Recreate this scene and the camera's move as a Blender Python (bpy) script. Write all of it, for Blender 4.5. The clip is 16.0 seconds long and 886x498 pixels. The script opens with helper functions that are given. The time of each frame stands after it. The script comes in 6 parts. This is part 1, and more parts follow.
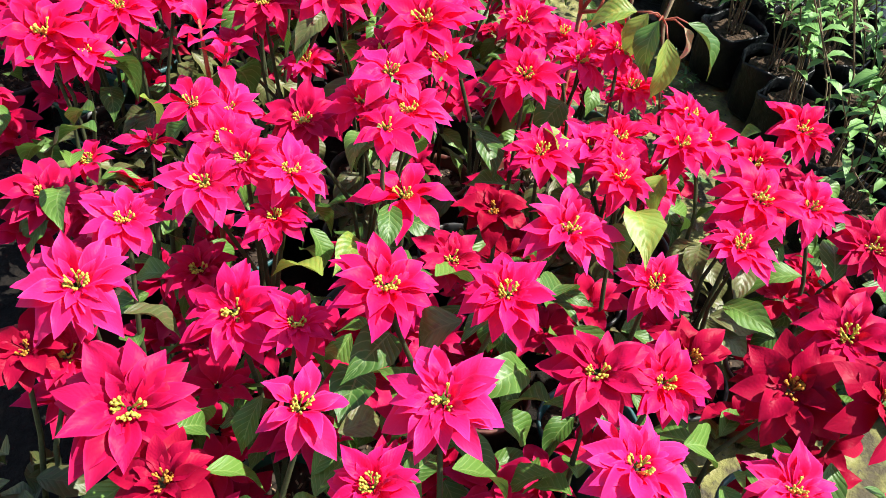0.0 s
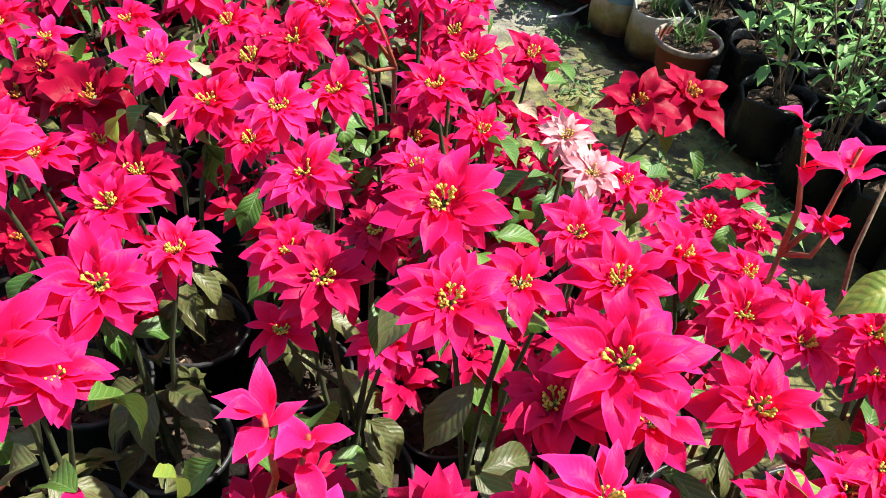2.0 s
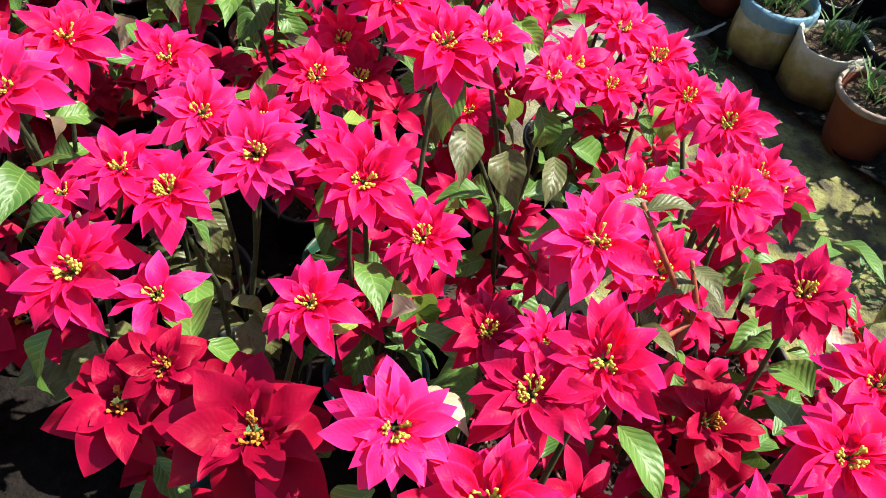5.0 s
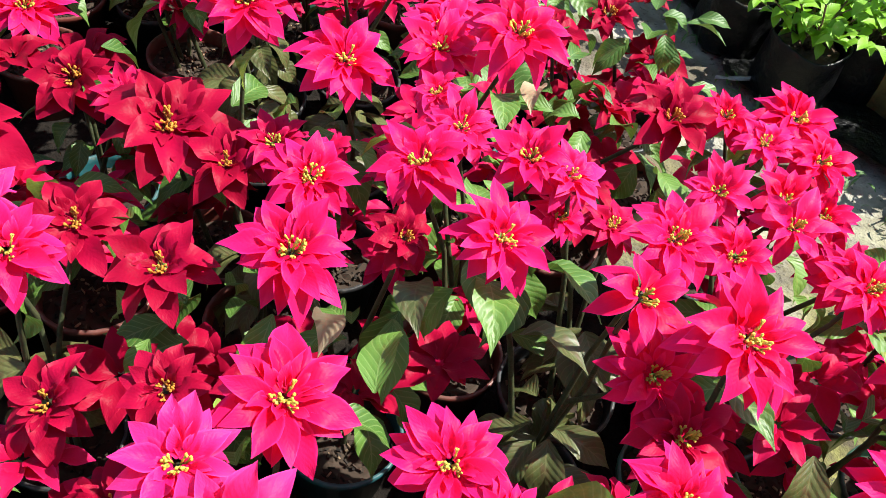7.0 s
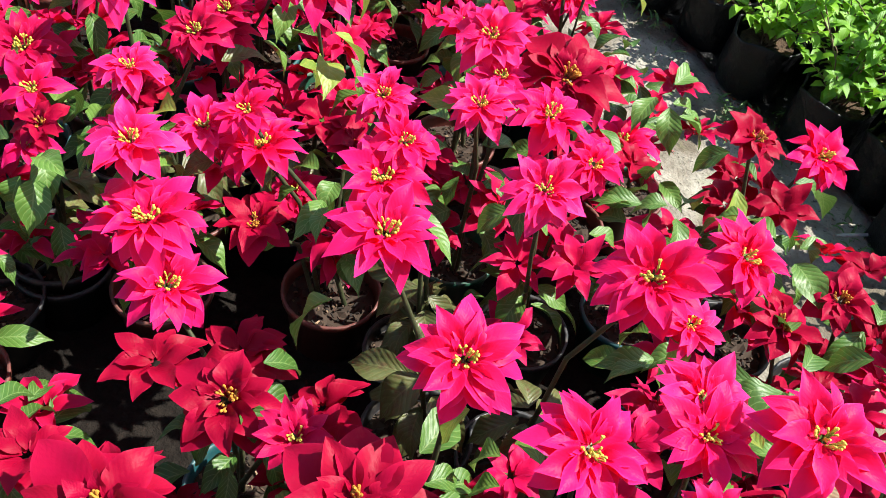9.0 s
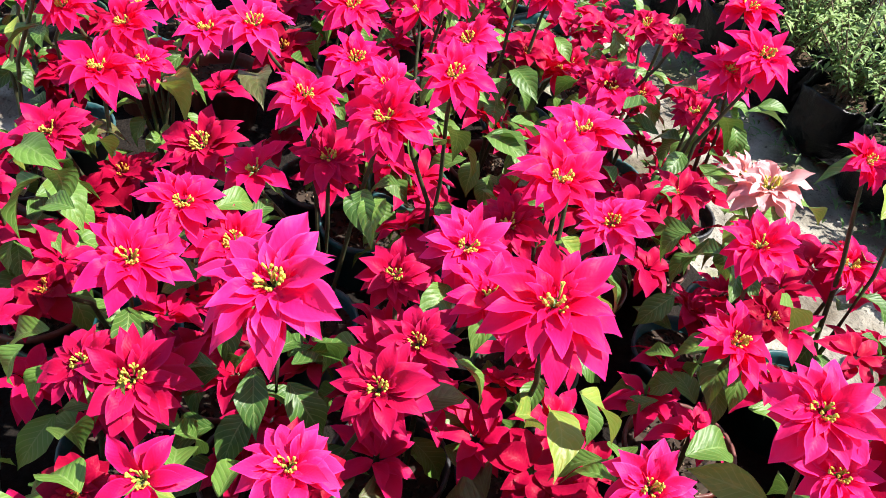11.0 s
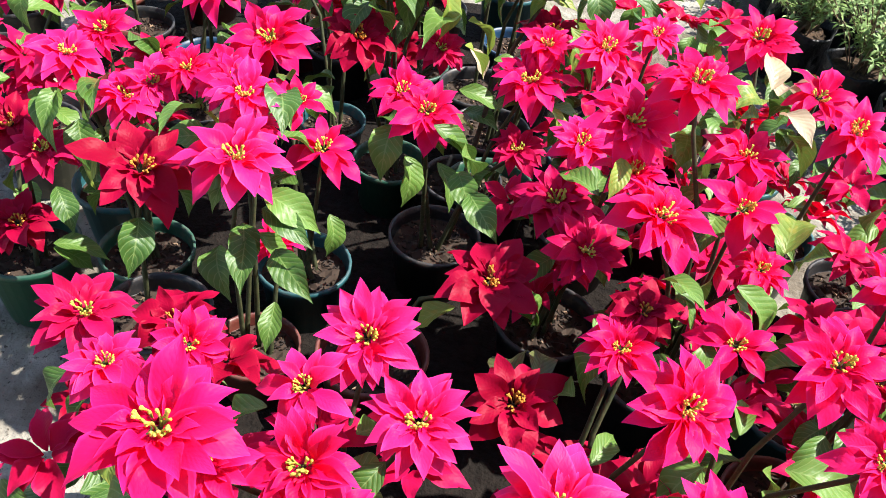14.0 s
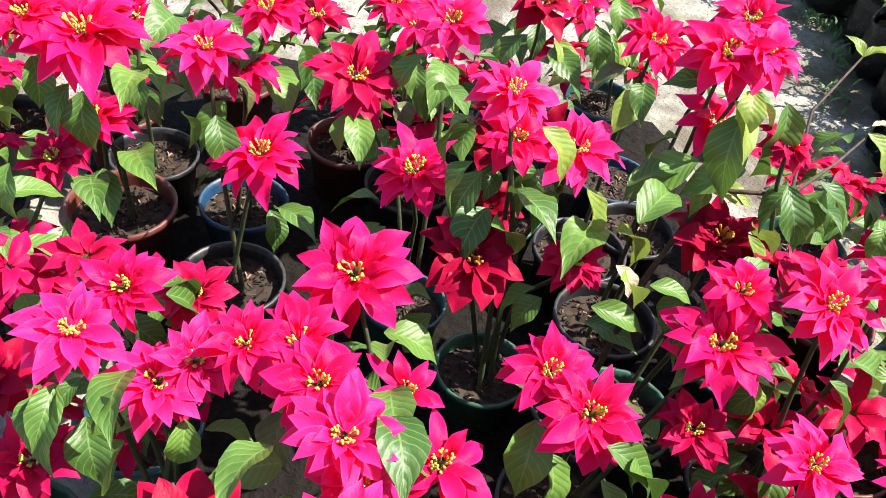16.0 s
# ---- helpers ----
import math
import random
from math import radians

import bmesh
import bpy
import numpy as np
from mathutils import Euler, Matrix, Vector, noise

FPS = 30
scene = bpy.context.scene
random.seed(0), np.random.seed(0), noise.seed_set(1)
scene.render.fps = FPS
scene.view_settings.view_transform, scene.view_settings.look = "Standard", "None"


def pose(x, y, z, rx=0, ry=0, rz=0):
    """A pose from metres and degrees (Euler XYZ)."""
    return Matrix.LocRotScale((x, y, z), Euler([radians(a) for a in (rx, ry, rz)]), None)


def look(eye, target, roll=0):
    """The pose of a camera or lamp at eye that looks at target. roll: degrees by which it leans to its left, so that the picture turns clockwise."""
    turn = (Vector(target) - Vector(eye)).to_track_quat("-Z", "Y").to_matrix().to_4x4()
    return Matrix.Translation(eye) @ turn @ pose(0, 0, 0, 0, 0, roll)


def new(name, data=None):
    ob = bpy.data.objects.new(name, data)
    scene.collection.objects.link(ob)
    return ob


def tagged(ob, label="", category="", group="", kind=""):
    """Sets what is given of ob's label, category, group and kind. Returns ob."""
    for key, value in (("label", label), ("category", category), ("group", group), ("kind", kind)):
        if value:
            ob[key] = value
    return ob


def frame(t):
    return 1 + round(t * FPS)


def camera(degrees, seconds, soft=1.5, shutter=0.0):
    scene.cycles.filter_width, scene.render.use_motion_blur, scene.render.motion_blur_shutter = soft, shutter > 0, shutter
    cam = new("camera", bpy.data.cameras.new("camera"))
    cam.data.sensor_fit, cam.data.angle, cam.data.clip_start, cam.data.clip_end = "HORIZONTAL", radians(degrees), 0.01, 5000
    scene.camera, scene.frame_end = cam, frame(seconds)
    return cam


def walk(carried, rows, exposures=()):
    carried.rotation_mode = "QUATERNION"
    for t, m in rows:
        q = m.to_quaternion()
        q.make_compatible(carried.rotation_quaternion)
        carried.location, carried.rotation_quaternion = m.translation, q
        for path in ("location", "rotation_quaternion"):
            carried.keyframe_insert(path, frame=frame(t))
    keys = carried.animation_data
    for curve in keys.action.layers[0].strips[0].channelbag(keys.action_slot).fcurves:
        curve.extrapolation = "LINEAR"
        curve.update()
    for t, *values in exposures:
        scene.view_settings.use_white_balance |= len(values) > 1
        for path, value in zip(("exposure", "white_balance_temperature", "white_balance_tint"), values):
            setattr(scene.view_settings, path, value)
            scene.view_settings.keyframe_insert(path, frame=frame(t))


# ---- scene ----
cam = camera(54.1, 16.0, 0.8)
PATH = [
    (0, (0.0, 0.0, 1.481), (-0.001, 1.493, 0.15), 6.6),
    (0.5, (-0.104, 0.139, 1.494), (-0.026, 1.647, 0.183), 6.9),
    (1, (-0.17, 0.413, 1.47), (-0.057, 1.919, 0.158), 6.9),
    (1.5, (-0.227, 0.584, 1.463), (-0.116, 2.089, 0.15), 5.9),
    (2, (-0.313, 0.734, 1.46), (-0.207, 2.239, 0.147), 5.7),
    (2.5, (-0.416, 0.881, 1.467), (-0.292, 2.383, 0.152), 4.8),
    (3, (-0.463, 0.965, 1.464), (-0.324, 2.458, 0.141), 5.1),
    (3.2, (-0.481, 1.011, 1.464), (-0.341, 2.502, 0.138), 5.2),
    (5.3, (-0.856, 1.678, 1.465), (-0.611, 2.975, -0.038), 10.5),
    (5.5, (-0.908, 1.73, 1.462), (-0.665, 3.028, -0.04), 10.6),
    (6, (-0.993, 1.821, 1.453), (-0.758, 3.123, -0.047), 11.4),
    (6.5, (-1.08, 2.042, 1.434), (-0.848, 3.348, -0.063), 12.0),
    (7, (-1.154, 2.241, 1.418), (-0.928, 3.558, -0.07), 11.2),
    (7.5, (-1.213, 2.343, 1.43), (-0.989, 3.667, -0.052), 11.1),
    (8, (-1.323, 2.519, 1.503), (-1.049, 3.848, 0.033), 12.5),
    (8.2, (-1.371, 2.576, 1.524), (-1.105, 3.908, 0.057), 12.7),
    (10.3, (-1.547, 3.177, 1.407), (-1.593, 4.652, 0.057), 9.3),
    (10.5, (-1.607, 3.27, 1.409), (-1.652, 4.748, 0.063), 9.2),
    (11, (-1.757, 3.432, 1.42), (-1.787, 4.919, 0.083), 9.2),
    (11.5, (-1.847, 3.563, 1.416), (-1.883, 5.053, 0.082), 9.3),
    (12, (-1.915, 3.763, 1.416), (-1.954, 5.254, 0.084), 9.3),
    (12.5, (-1.965, 3.934, 1.399), (-2.006, 5.43, 0.073), 8.3),
    (13, (-2.046, 4.024, 1.379), (-2.128, 5.515, 0.049), 7.1),
    (13.5, (-2.174, 4.185, 1.379), (-2.254, 5.678, 0.05), 7.1),
    (14, (-2.303, 4.309, 1.379), (-2.348, 5.801, 0.048), 7.7),
    (14.5, (-2.39, 4.437, 1.374), (-2.438, 5.928, 0.042), 8.2),
    (15, (-2.467, 4.671, 1.364), (-2.503, 6.15, 0.019), 8.7),
    (15.5, (-2.526, 4.844, 1.374), (-2.538, 6.323, 0.028), 8.9),
    (16, (-2.606, 4.927, 1.377), (-2.62, 6.406, 0.03), 9.6),
]
walk(cam, [(t, look(eye, target, roll)) for t, eye, target, roll in PATH], [(0, 1.08, 6500, 4.5), (8, 1.08, 6500, 4.5), (10.5, 1.18, 6480, 10), (14, 1.18, 6480, 11), (16, 1.24, 6500, 10)])

# ---- light ----
world = bpy.data.worlds.new("sky")
scene.world = world
world.use_nodes = True
wn = world.node_tree
sky = wn.nodes.new("ShaderNodeTexSky")
sky.sky_type, sky.sun_disc = "NISHITA", False
SUN_ELEVATION, SUN_AZIMUTH = 54.0, 82.0   # azimuth: degrees clockwise from +y, where the sun stands
sky.sun_elevation, sky.sun_rotation = radians(SUN_ELEVATION), radians(SUN_AZIMUTH)
wn.links.new(sky.outputs[0], wn.nodes["Background"].inputs[0])
wn.nodes["Background"].inputs[1].default_value = 0.097
sun = new("sun", bpy.data.lights.new("sun", "SUN"))
sun.data.energy, sun.data.angle, sun.data.color = 5.0, radians(0.53), (1.0, 0.96, 0.9)
sun.matrix_world = look((6 * math.sin(radians(SUN_AZIMUTH)) * math.cos(radians(SUN_ELEVATION)),
                         6 * math.cos(radians(SUN_AZIMUTH)) * math.cos(radians(SUN_ELEVATION)),
                         6 * math.sin(radians(SUN_ELEVATION))), (0, 0, 0))


# ---- materials ----
class Mat:
    """A small builder for node materials."""

    def __init__(self, name, roughness=0.6, metallic=0.0, specular=0.5):
        self.m = bpy.data.materials.new(name)
        self.m.use_nodes = True
        self.t = self.m.node_tree
        self.p = self.t.nodes["Principled BSDF"]
        self.p.inputs["Roughness"].default_value = roughness
        self.p.inputs["Metallic"].default_value = metallic
        self.p.inputs["Specular IOR Level"].default_value = specular

    def node(self, kind, **values):
        n = self.t.nodes.new(kind)
        for key, value in values.items():
            n.inputs[key.replace("_", " ")].default_value = value
        return n

    def link(self, a, b):
        self.t.links.new(a, b)

    def noise(self, scale, detail=4.0, coord="Object", rough=0.6):
        n = self.node("ShaderNodeTexNoise", Scale=scale, Detail=detail, Roughness=rough)
        self.link(self.node("ShaderNodeTexCoord").outputs[coord], n.inputs["Vector"])
        return n.outputs["Fac"]

    def ramp(self, fac, *stops):
        n = self.t.nodes.new("ShaderNodeValToRGB")
        e = n.color_ramp.elements
        while len(e) < len(stops):
            e.new(0.5)
        for spot, (at, colour) in zip(e, stops):
            spot.position, spot.color = at, (*colour, 1) if len(colour) == 3 else colour
        self.link(fac, n.inputs[0])
        return n.outputs[0]

    def mix(self, fac, a, b, blend="MIX"):
        n = self.t.nodes.new("ShaderNodeMix")
        n.data_type, n.blend_type = "RGBA", blend
        for value, slot in ((fac, n.inputs[0]), (a, n.inputs[6]), (b, n.inputs[7])):
            if isinstance(value, (int, float)):
                slot.default_value = value
            elif isinstance(value, tuple):
                slot.default_value = (*value, 1)
            else:
                self.link(value, slot)
        return n.outputs[2]

    def math(self, op, a, b=0.0, c=0.0):
        n = self.t.nodes.new("ShaderNodeMath")
        n.operation = op
        for value, slot in zip((a, b, c), n.inputs):
            if isinstance(value, (int, float)):
                slot.default_value = value
            else:
                self.link(value, slot)
        return n.outputs[0]

    def colour(self, out):
        if isinstance(out, tuple):
            self.p.inputs["Base Color"].default_value = (*out, 1)
        else:
            self.link(out, self.p.inputs["Base Color"])
        return self

    def bump(self, height, strength=0.3, distance=0.005):
        n = self.node("ShaderNodeBump", Strength=strength, Distance=distance)
        self.link(height, n.inputs["Height"])
        self.link(n.outputs[0], self.p.inputs["Normal"])
        return self

    def random(self):
        return self.t.nodes.new("ShaderNodeObjectInfo").outputs["Random"]

    def veins(self, side):
        """Midrib and slanting side veins on a leaf's UV map: 1 on a vein."""
        xyz = self.t.nodes.new("ShaderNodeSeparateXYZ")
        self.link(self.node("ShaderNodeTexCoord").outputs["UV"], xyz.inputs[0])
        away = self.math("ABSOLUTE", self.math("SUBTRACT", xyz.outputs[0], 0.5))
        rib = self.math("LESS_THAN", away, 0.022)
        wave = self.math("SINE", self.math("MULTIPLY", self.math("SUBTRACT", xyz.outputs[1], self.math("MULTIPLY", away, 0.55)), side))
        fine = self.math("SMOOTH_MIN", self.math("MAXIMUM", self.math("MULTIPLY", self.math("SUBTRACT", wave, 0.78), 4.0), 0.0), 1.0, 0.1)
        return self.math("MAXIMUM", rib, fine), wave

    def rim(self):
        """1 along the margin of a leaf's UV map."""
        xyz = self.t.nodes.new("ShaderNodeSeparateXYZ")
        self.link(self.node("ShaderNodeTexCoord").outputs["UV"], xyz.inputs[0])
        away = self.math("ABSOLUTE", self.math("SUBTRACT", xyz.outputs[0], 0.5))
        return self.math("MINIMUM", self.math("MAXIMUM", self.math("MULTIPLY", self.math("SUBTRACT", away, 0.40), 10.0), 0.0), 1.0)

    def tip(self):
        """0 at a leaf's foot and 1 at its tip, with a long soft start."""
        xyz = self.t.nodes.new("ShaderNodeSeparateXYZ")
        self.link(self.node("ShaderNodeTexCoord").outputs["UV"], xyz.inputs[0])
        return self.math("MULTIPLY", xyz.outputs[1], xyz.outputs[1])

    def thin(self, colour, share):
        """Lets some light through, as a leaf does."""
        tr = self.t.nodes.new("ShaderNodeBsdfTranslucent")
        if isinstance(colour, tuple):
            tr.inputs[0].default_value = (*colour, 1)
        else:
            self.link(colour, tr.inputs[0])
        mix = self.t.nodes.new("ShaderNodeMixShader")
        mix.inputs[0].default_value = share
        self.link(self.p.outputs[0], mix.inputs[1])
        self.link(tr.outputs[0], mix.inputs[2])
        self.link(mix.outputs[0], self.t.nodes["Material Output"].inputs[0])
        return self


def petal(name, low, high, edge, through_colour, share=0.24):
    m = Mat(name, roughness=0.45, specular=0.09)
    on, wave = m.veins(64.0)
    base = m.mix(m.random(), low, high)
    base = m.mix(m.math("MULTIPLY", m.noise(6.0, 5.0, "UV"), 0.5), base, low)
    base = m.mix(m.math("MULTIPLY", on, 0.035), base, edge)
    base = m.mix(m.math("MULTIPLY", m.tip(), 0.34), base, edge)
    base = m.mix(m.math("MULTIPLY", m.rim(), 0.36), base, edge)
    m.colour(base)
    m.bump(m.math("ADD", m.math("MULTIPLY", wave, -0.05), m.noise(4.0, 4.0, "UV")), 0.34, 0.003)
    m.thin(through_colour, share)
    return m.m


PINK = petal("pink_bract", (0.80, 0.002, 0.046), (0.93, 0.004, 0.110), (0.97, 0.045, 0.38), (0.90, 0.001, 0.022))
ROSE = petal("rose_bract", (0.88, 0.003, 0.082), (0.97, 0.009, 0.165), (0.98, 0.095, 0.48), (0.92, 0.002, 0.040))
# Crimson is also the redder copy of pink, with shade put into it.
CRIMSON_AND_SHADED = petal("crimson_and_shaded_bract", (0.44, 0.002, 0.032), (0.64, 0.004, 0.085), (0.72, 0.03, 0.20), (0.74, 0.001, 0.012))
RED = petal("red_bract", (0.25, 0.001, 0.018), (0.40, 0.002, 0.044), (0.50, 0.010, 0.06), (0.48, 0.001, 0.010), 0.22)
PALE = petal("pale_bract", (0.80, 0.32, 0.36), (0.88, 0.64, 0.57), (0.80, 0.20, 0.28), (0.85, 0.35, 0.3))


def foliage(name, low, high, vein, share=0.18, worn=None):
    m = Mat(name, roughness=0.45, specular=0.48)
    on, wave = m.veins(52.0)
    base = m.mix(m.random(), low, high)
    base = m.mix(m.math("MULTIPLY", m.noise(7.0, 5.0, "UV"), 0.45), base, high)
    if worn:
        base = m.mix(m.ramp(m.noise(4.0, 5.0, "UV"), (0.48, (0, 0, 0)), (0.62, (1, 1, 1))), base, worn)
    base = m.mix(m.math("MULTIPLY", on, 0.32), base, vein)
    m.colour(base)
    m.bump(m.math("ADD", m.math("MULTIPLY", wave, -0.22), m.noise(6.0, 5.0, "UV")), 0.35, 0.003)
    m.thin(high, share)
    return m.m


GREEN = foliage("green_leaf", (0.022, 0.080, 0.012), (0.13, 0.245, 0.040), (0.36, 0.48, 0.17))
YELLOW = foliage("lime_leaf", (0.11, 0.22, 0.025), (0.26, 0.36, 0.06), (0.46, 0.52, 0.18), 0.3, (0.34, 0.36, 0.06))
CREAM = foliage("faded_leaf", (0.42, 0.34, 0.20), (0.62, 0.50, 0.34), (0.60, 0.40, 0.30), 0.25)
BROWN = foliage("dull_leaf", (0.055, 0.075, 0.022), (0.13, 0.14, 0.045), (0.22, 0.22, 0.09), 0.12, (0.10, 0.07, 0.03))


def speckled(name, low, high, scale, roughness=0.8, bump=0.4, distance=0.01, specular=0.4):
    m = Mat(name, roughness, specular=specular)
    fine, broad = m.noise(scale, 6.0), m.noise(scale * 0.13, 3.0)
    base = m.ramp(fine, (0.3, low), (0.7, high))
    base = m.mix(m.math("MULTIPLY", broad, 0.6), base, tuple(0.55 * v for v in low))
    m.colour(base).bump(fine, bump, distance)
    return m.m


def cyathium(name, foot, middle, top):
    """Green at the foot of the knobs, ripe at their tips."""
    m = Mat(name, 0.55, specular=0.3)
    lift = m.t.nodes.new("ShaderNodeSeparateXYZ")
    m.link(m.node("ShaderNodeTexCoord").outputs["Object"], lift.inputs[0])
    level = m.math("ADD", lift.outputs[2], m.math("MULTIPLY", m.noise(9.0, 3.0), 0.25))
    m.colour(m.ramp(level, (0.20, foot), (0.40, middle), (0.56, top))).bump(m.noise(14.0, 3.0), 0.5, 0.02)
    return m.m


HEART = cyathium("yellow_cyathium", (0.16, 0.22, 0.03), (0.42, 0.42, 0.06), (0.68, 0.60, 0.10))
RIPE_HEART = cyathium("orange_cyathium", (0.10, 0.06, 0.02), (0.30, 0.12, 0.02), (0.62, 0.28, 0.04))
STEM = speckled("green_stem", (0.03, 0.045, 0.018), (0.085, 0.08, 0.034), 60.0, 0.6)
RED_STEM = speckled("red_stem", (0.28, 0.05, 0.03), (0.42, 0.12, 0.06), 60.0, 0.5)
WOOD = speckled("woody_stem", (0.12, 0.08, 0.045), (0.30, 0.22, 0.13), 70.0, 0.8)
DARK_WOOD = speckled("dark_woody_stem", (0.045, 0.03, 0.02), (0.13, 0.09, 0.06), 70.0, 0.8)
SOIL = speckled("potting_soil", (0.030, 0.018, 0.011), (0.15, 0.09, 0.05), 60.0, 0.95, 0.9, 0.02)
chips = Mat("soil_chips", 0.9)
chips.colour(chips.ramp(chips.t.nodes.new("ShaderNodeNewGeometry").outputs["Random Per Island"], (0.3, (0.012, 0.008, 0.006)), (0.78, (0.06, 0.036, 0.022)), (1.0, (0.34, 0.23, 0.14))))
SOIL_CHIPS = chips.m


def old_concrete():
    """Pale worn concrete with damp earth, cracks, speckled shade in its dark mottling and a little moss."""
    m = Mat("worn_concrete", 0.9, specular=0.3)
    fine, broad = m.noise(13.0, 8.0), m.noise(3.2, 6.0)
    base = m.ramp(fine, (0.3, (0.22, 0.205, 0.17)), (0.7, (0.44, 0.41, 0.34)))
    # Dark mottling stands for earth stains and for speckled shade on the floor.
    base = m.mix(m.ramp(broad, (0.43, (0, 0, 0)), (0.58, (1, 1, 1))), base, (0.14, 0.115, 0.085))
    base = m.mix(m.math("MULTIPLY", m.ramp(m.noise(2.7, 6.0), (0.56, (0, 0, 0)), (0.66, (1, 1, 1))), 0.6), base, (0.13, 0.16, 0.05))
    xyz = m.t.nodes.new("ShaderNodeSeparateXYZ")
    m.link(m.node("ShaderNodeTexCoord").outputs["Object"], xyz.inputs[0])
    along = m.math("ADD", xyz.outputs[1], m.math("MULTIPLY", m.noise(2.0, 5.0), 1.4))
    mossy = m.ramp(m.noise(11.0, 6.0), (0.40, (0.08, 0.065, 0.04)), (0.56, (0.22, 0.21, 0.07)), (0.72, (0.36, 0.33, 0.17)))
    base = m.mix(m.ramp(m.math("MULTIPLY", along, 0.1), (0.40, (1, 1, 1)), (0.46, (0, 0, 0))), base, mossy)
    grit = m.noise(70.0, 4.0)
    base = m.mix(m.ramp(grit, (0.60, (0, 0, 0)), (0.68, (1, 1, 1))), base, (0.07, 0.06, 0.045))
    m.colour(base).bump(m.math("ADD", fine, m.math("MULTIPLY", grit, 0.5)), 0.8, 0.02)
    return m.m


GROUND = old_concrete()
# Near-black earth: the shade between the pots is put into this colour.
EARTH = speckled("dark_shaded_earth", (0.008, 0.006, 0.005), (0.024, 0.018, 0.014), 40.0, 0.95, 0.9, 0.02, 0.2)
BAG = speckled("black_polythene", (0.004, 0.004, 0.005), (0.009, 0.009, 0.010), 25.0, 0.33, 0.6, 0.02, 0.32)
stained = Mat("dirty_white_sack", 0.6, specular=0.3)
rise = stained.t.nodes.new("ShaderNodeSeparateXYZ")
stained.link(stained.node("ShaderNodeTexCoord").outputs["Object"], rise.inputs[0])
level = stained.math("ADD", stained.math("MULTIPLY", rise.outputs[2], 3.2), stained.math("MULTIPLY", stained.noise(16.0, 5.0), 0.6))
stained.colour(stained.ramp(level, (0.35, (0.10, 0.07, 0.035)), (0.6, (0.26, 0.22, 0.07)), (0.85, (0.52, 0.50, 0.42)))).bump(stained.noise(22.0, 4.0), 0.5, 0.02)
SACK = stained.m
SACK_BLUE = speckled("blue_sack_rim", (0.10, 0.22, 0.32), (0.25, 0.42, 0.52), 14.0, 0.5, 0.5, 0.02)
MIX = speckled("dull_red_clay", (0.20, 0.05, 0.035), (0.27, 0.075, 0.05), 24.0, 0.7, 0.2)
PALE_RIM = speckled("worn_pale_rim", (0.24, 0.17, 0.13), (0.50, 0.42, 0.34), 30.0, 0.8, 0.4)
STRIP = speckled("pale_plastic", (0.34, 0.34, 0.32), (0.62, 0.61, 0.57), 40.0, 0.5, 0.5)
SHRUB = foliage("shrub_leaf", (0.08, 0.20, 0.05), (0.24, 0.44, 0.12), (0.24, 0.40, 0.14))
LIGHT = foliage("light_shrub_leaf", (0.12, 0.22, 0.05), (0.28, 0.40, 0.12), (0.34, 0.46, 0.18))
BRIGHT = foliage("bright_leaf", (0.10, 0.27, 0.015), (0.26, 0.50, 0.03), (0.35, 0.56, 0.10), 0.35)
GRASS = foliage("grass_blade", (0.05, 0.12, 0.03), (0.14, 0.26, 0.07), (0.2, 0.3, 0.1))

def pot_plastic(name, low, high):
    """Dusty moulded plastic with splashes of dry soil and a rim that is scuffed pale along its lip."""
    m = Mat(name, 0.42, specular=0.4)
    lift = m.t.nodes.new("ShaderNodeSeparateXYZ")
    m.link(m.node("ShaderNodeTexCoord").outputs["Object"], lift.inputs[0])
    fine = m.noise(30.0, 6.0)
    base = m.ramp(fine, (0.3, low), (0.7, high))
    dust = m.ramp(m.noise(55.0, 8.0), (0.54, (0, 0, 0)), (0.70, (1, 1, 1)))
    base = m.mix(m.math("MULTIPLY", dust, 0.30), base, (0.16, 0.12, 0.085))
    lip = m.ramp(m.math("ADD", lift.outputs[2], m.math("MULTIPLY", m.noise(70.0, 3.0), 0.006)), (0.1795, (0, 0, 0)), (0.1825, (1, 1, 1)))
    base = m.mix(m.math("MULTIPLY", lip, 0.6), base, tuple(0.7 * v + 0.10 for v in high))
    m.colour(base).bump(fine, 0.1, 0.01)
    return m.m


TEAL_POT = pot_plastic("teal_plastic", (0.012, 0.070, 0.080), (0.02, 0.10, 0.11))
RED_POT = pot_plastic("terracotta_plastic", (0.10, 0.024, 0.018), (0.15, 0.036, 0.025))
# Black pots also fill gaps under the heads, shade put into their colour.
DARK_POT = pot_plastic("black_plastic", (0.012, 0.013, 0.014), (0.02, 0.02, 0.022))
GREEN_POT = pot_plastic("green_plastic", (0.012, 0.065, 0.04), (0.02, 0.09, 0.052))
BLUE_POT = pot_plastic("blue_plastic", (0.009, 0.038, 0.085), (0.015, 0.060, 0.125))


# ---- builders ----
def mesh(name, verts, faces, material, uvs=None, smooth=True):
    me = bpy.data.meshes.new(name)
    me.from_pydata(verts, [], faces)
    if uvs:
        layer = me.uv_layers.new(name="UVMap").data
        for loop in me.loops:
            layer[loop.index].uv = uvs[loop.vertex_index]
    me.materials.append(material)
    if smooth:
        me.polygons.foreach_set("use_smooth", [True] * len(me.polygons))
    return me


def part(name, data, parent, m=None, label="", kind=""):
    """Links mesh data as one part under a thing or a part."""
    ob = new(name, data)
    ob.parent = parent
    if m is not None:
        ob.matrix_local = m
    return tagged(ob, label=label, kind=kind)


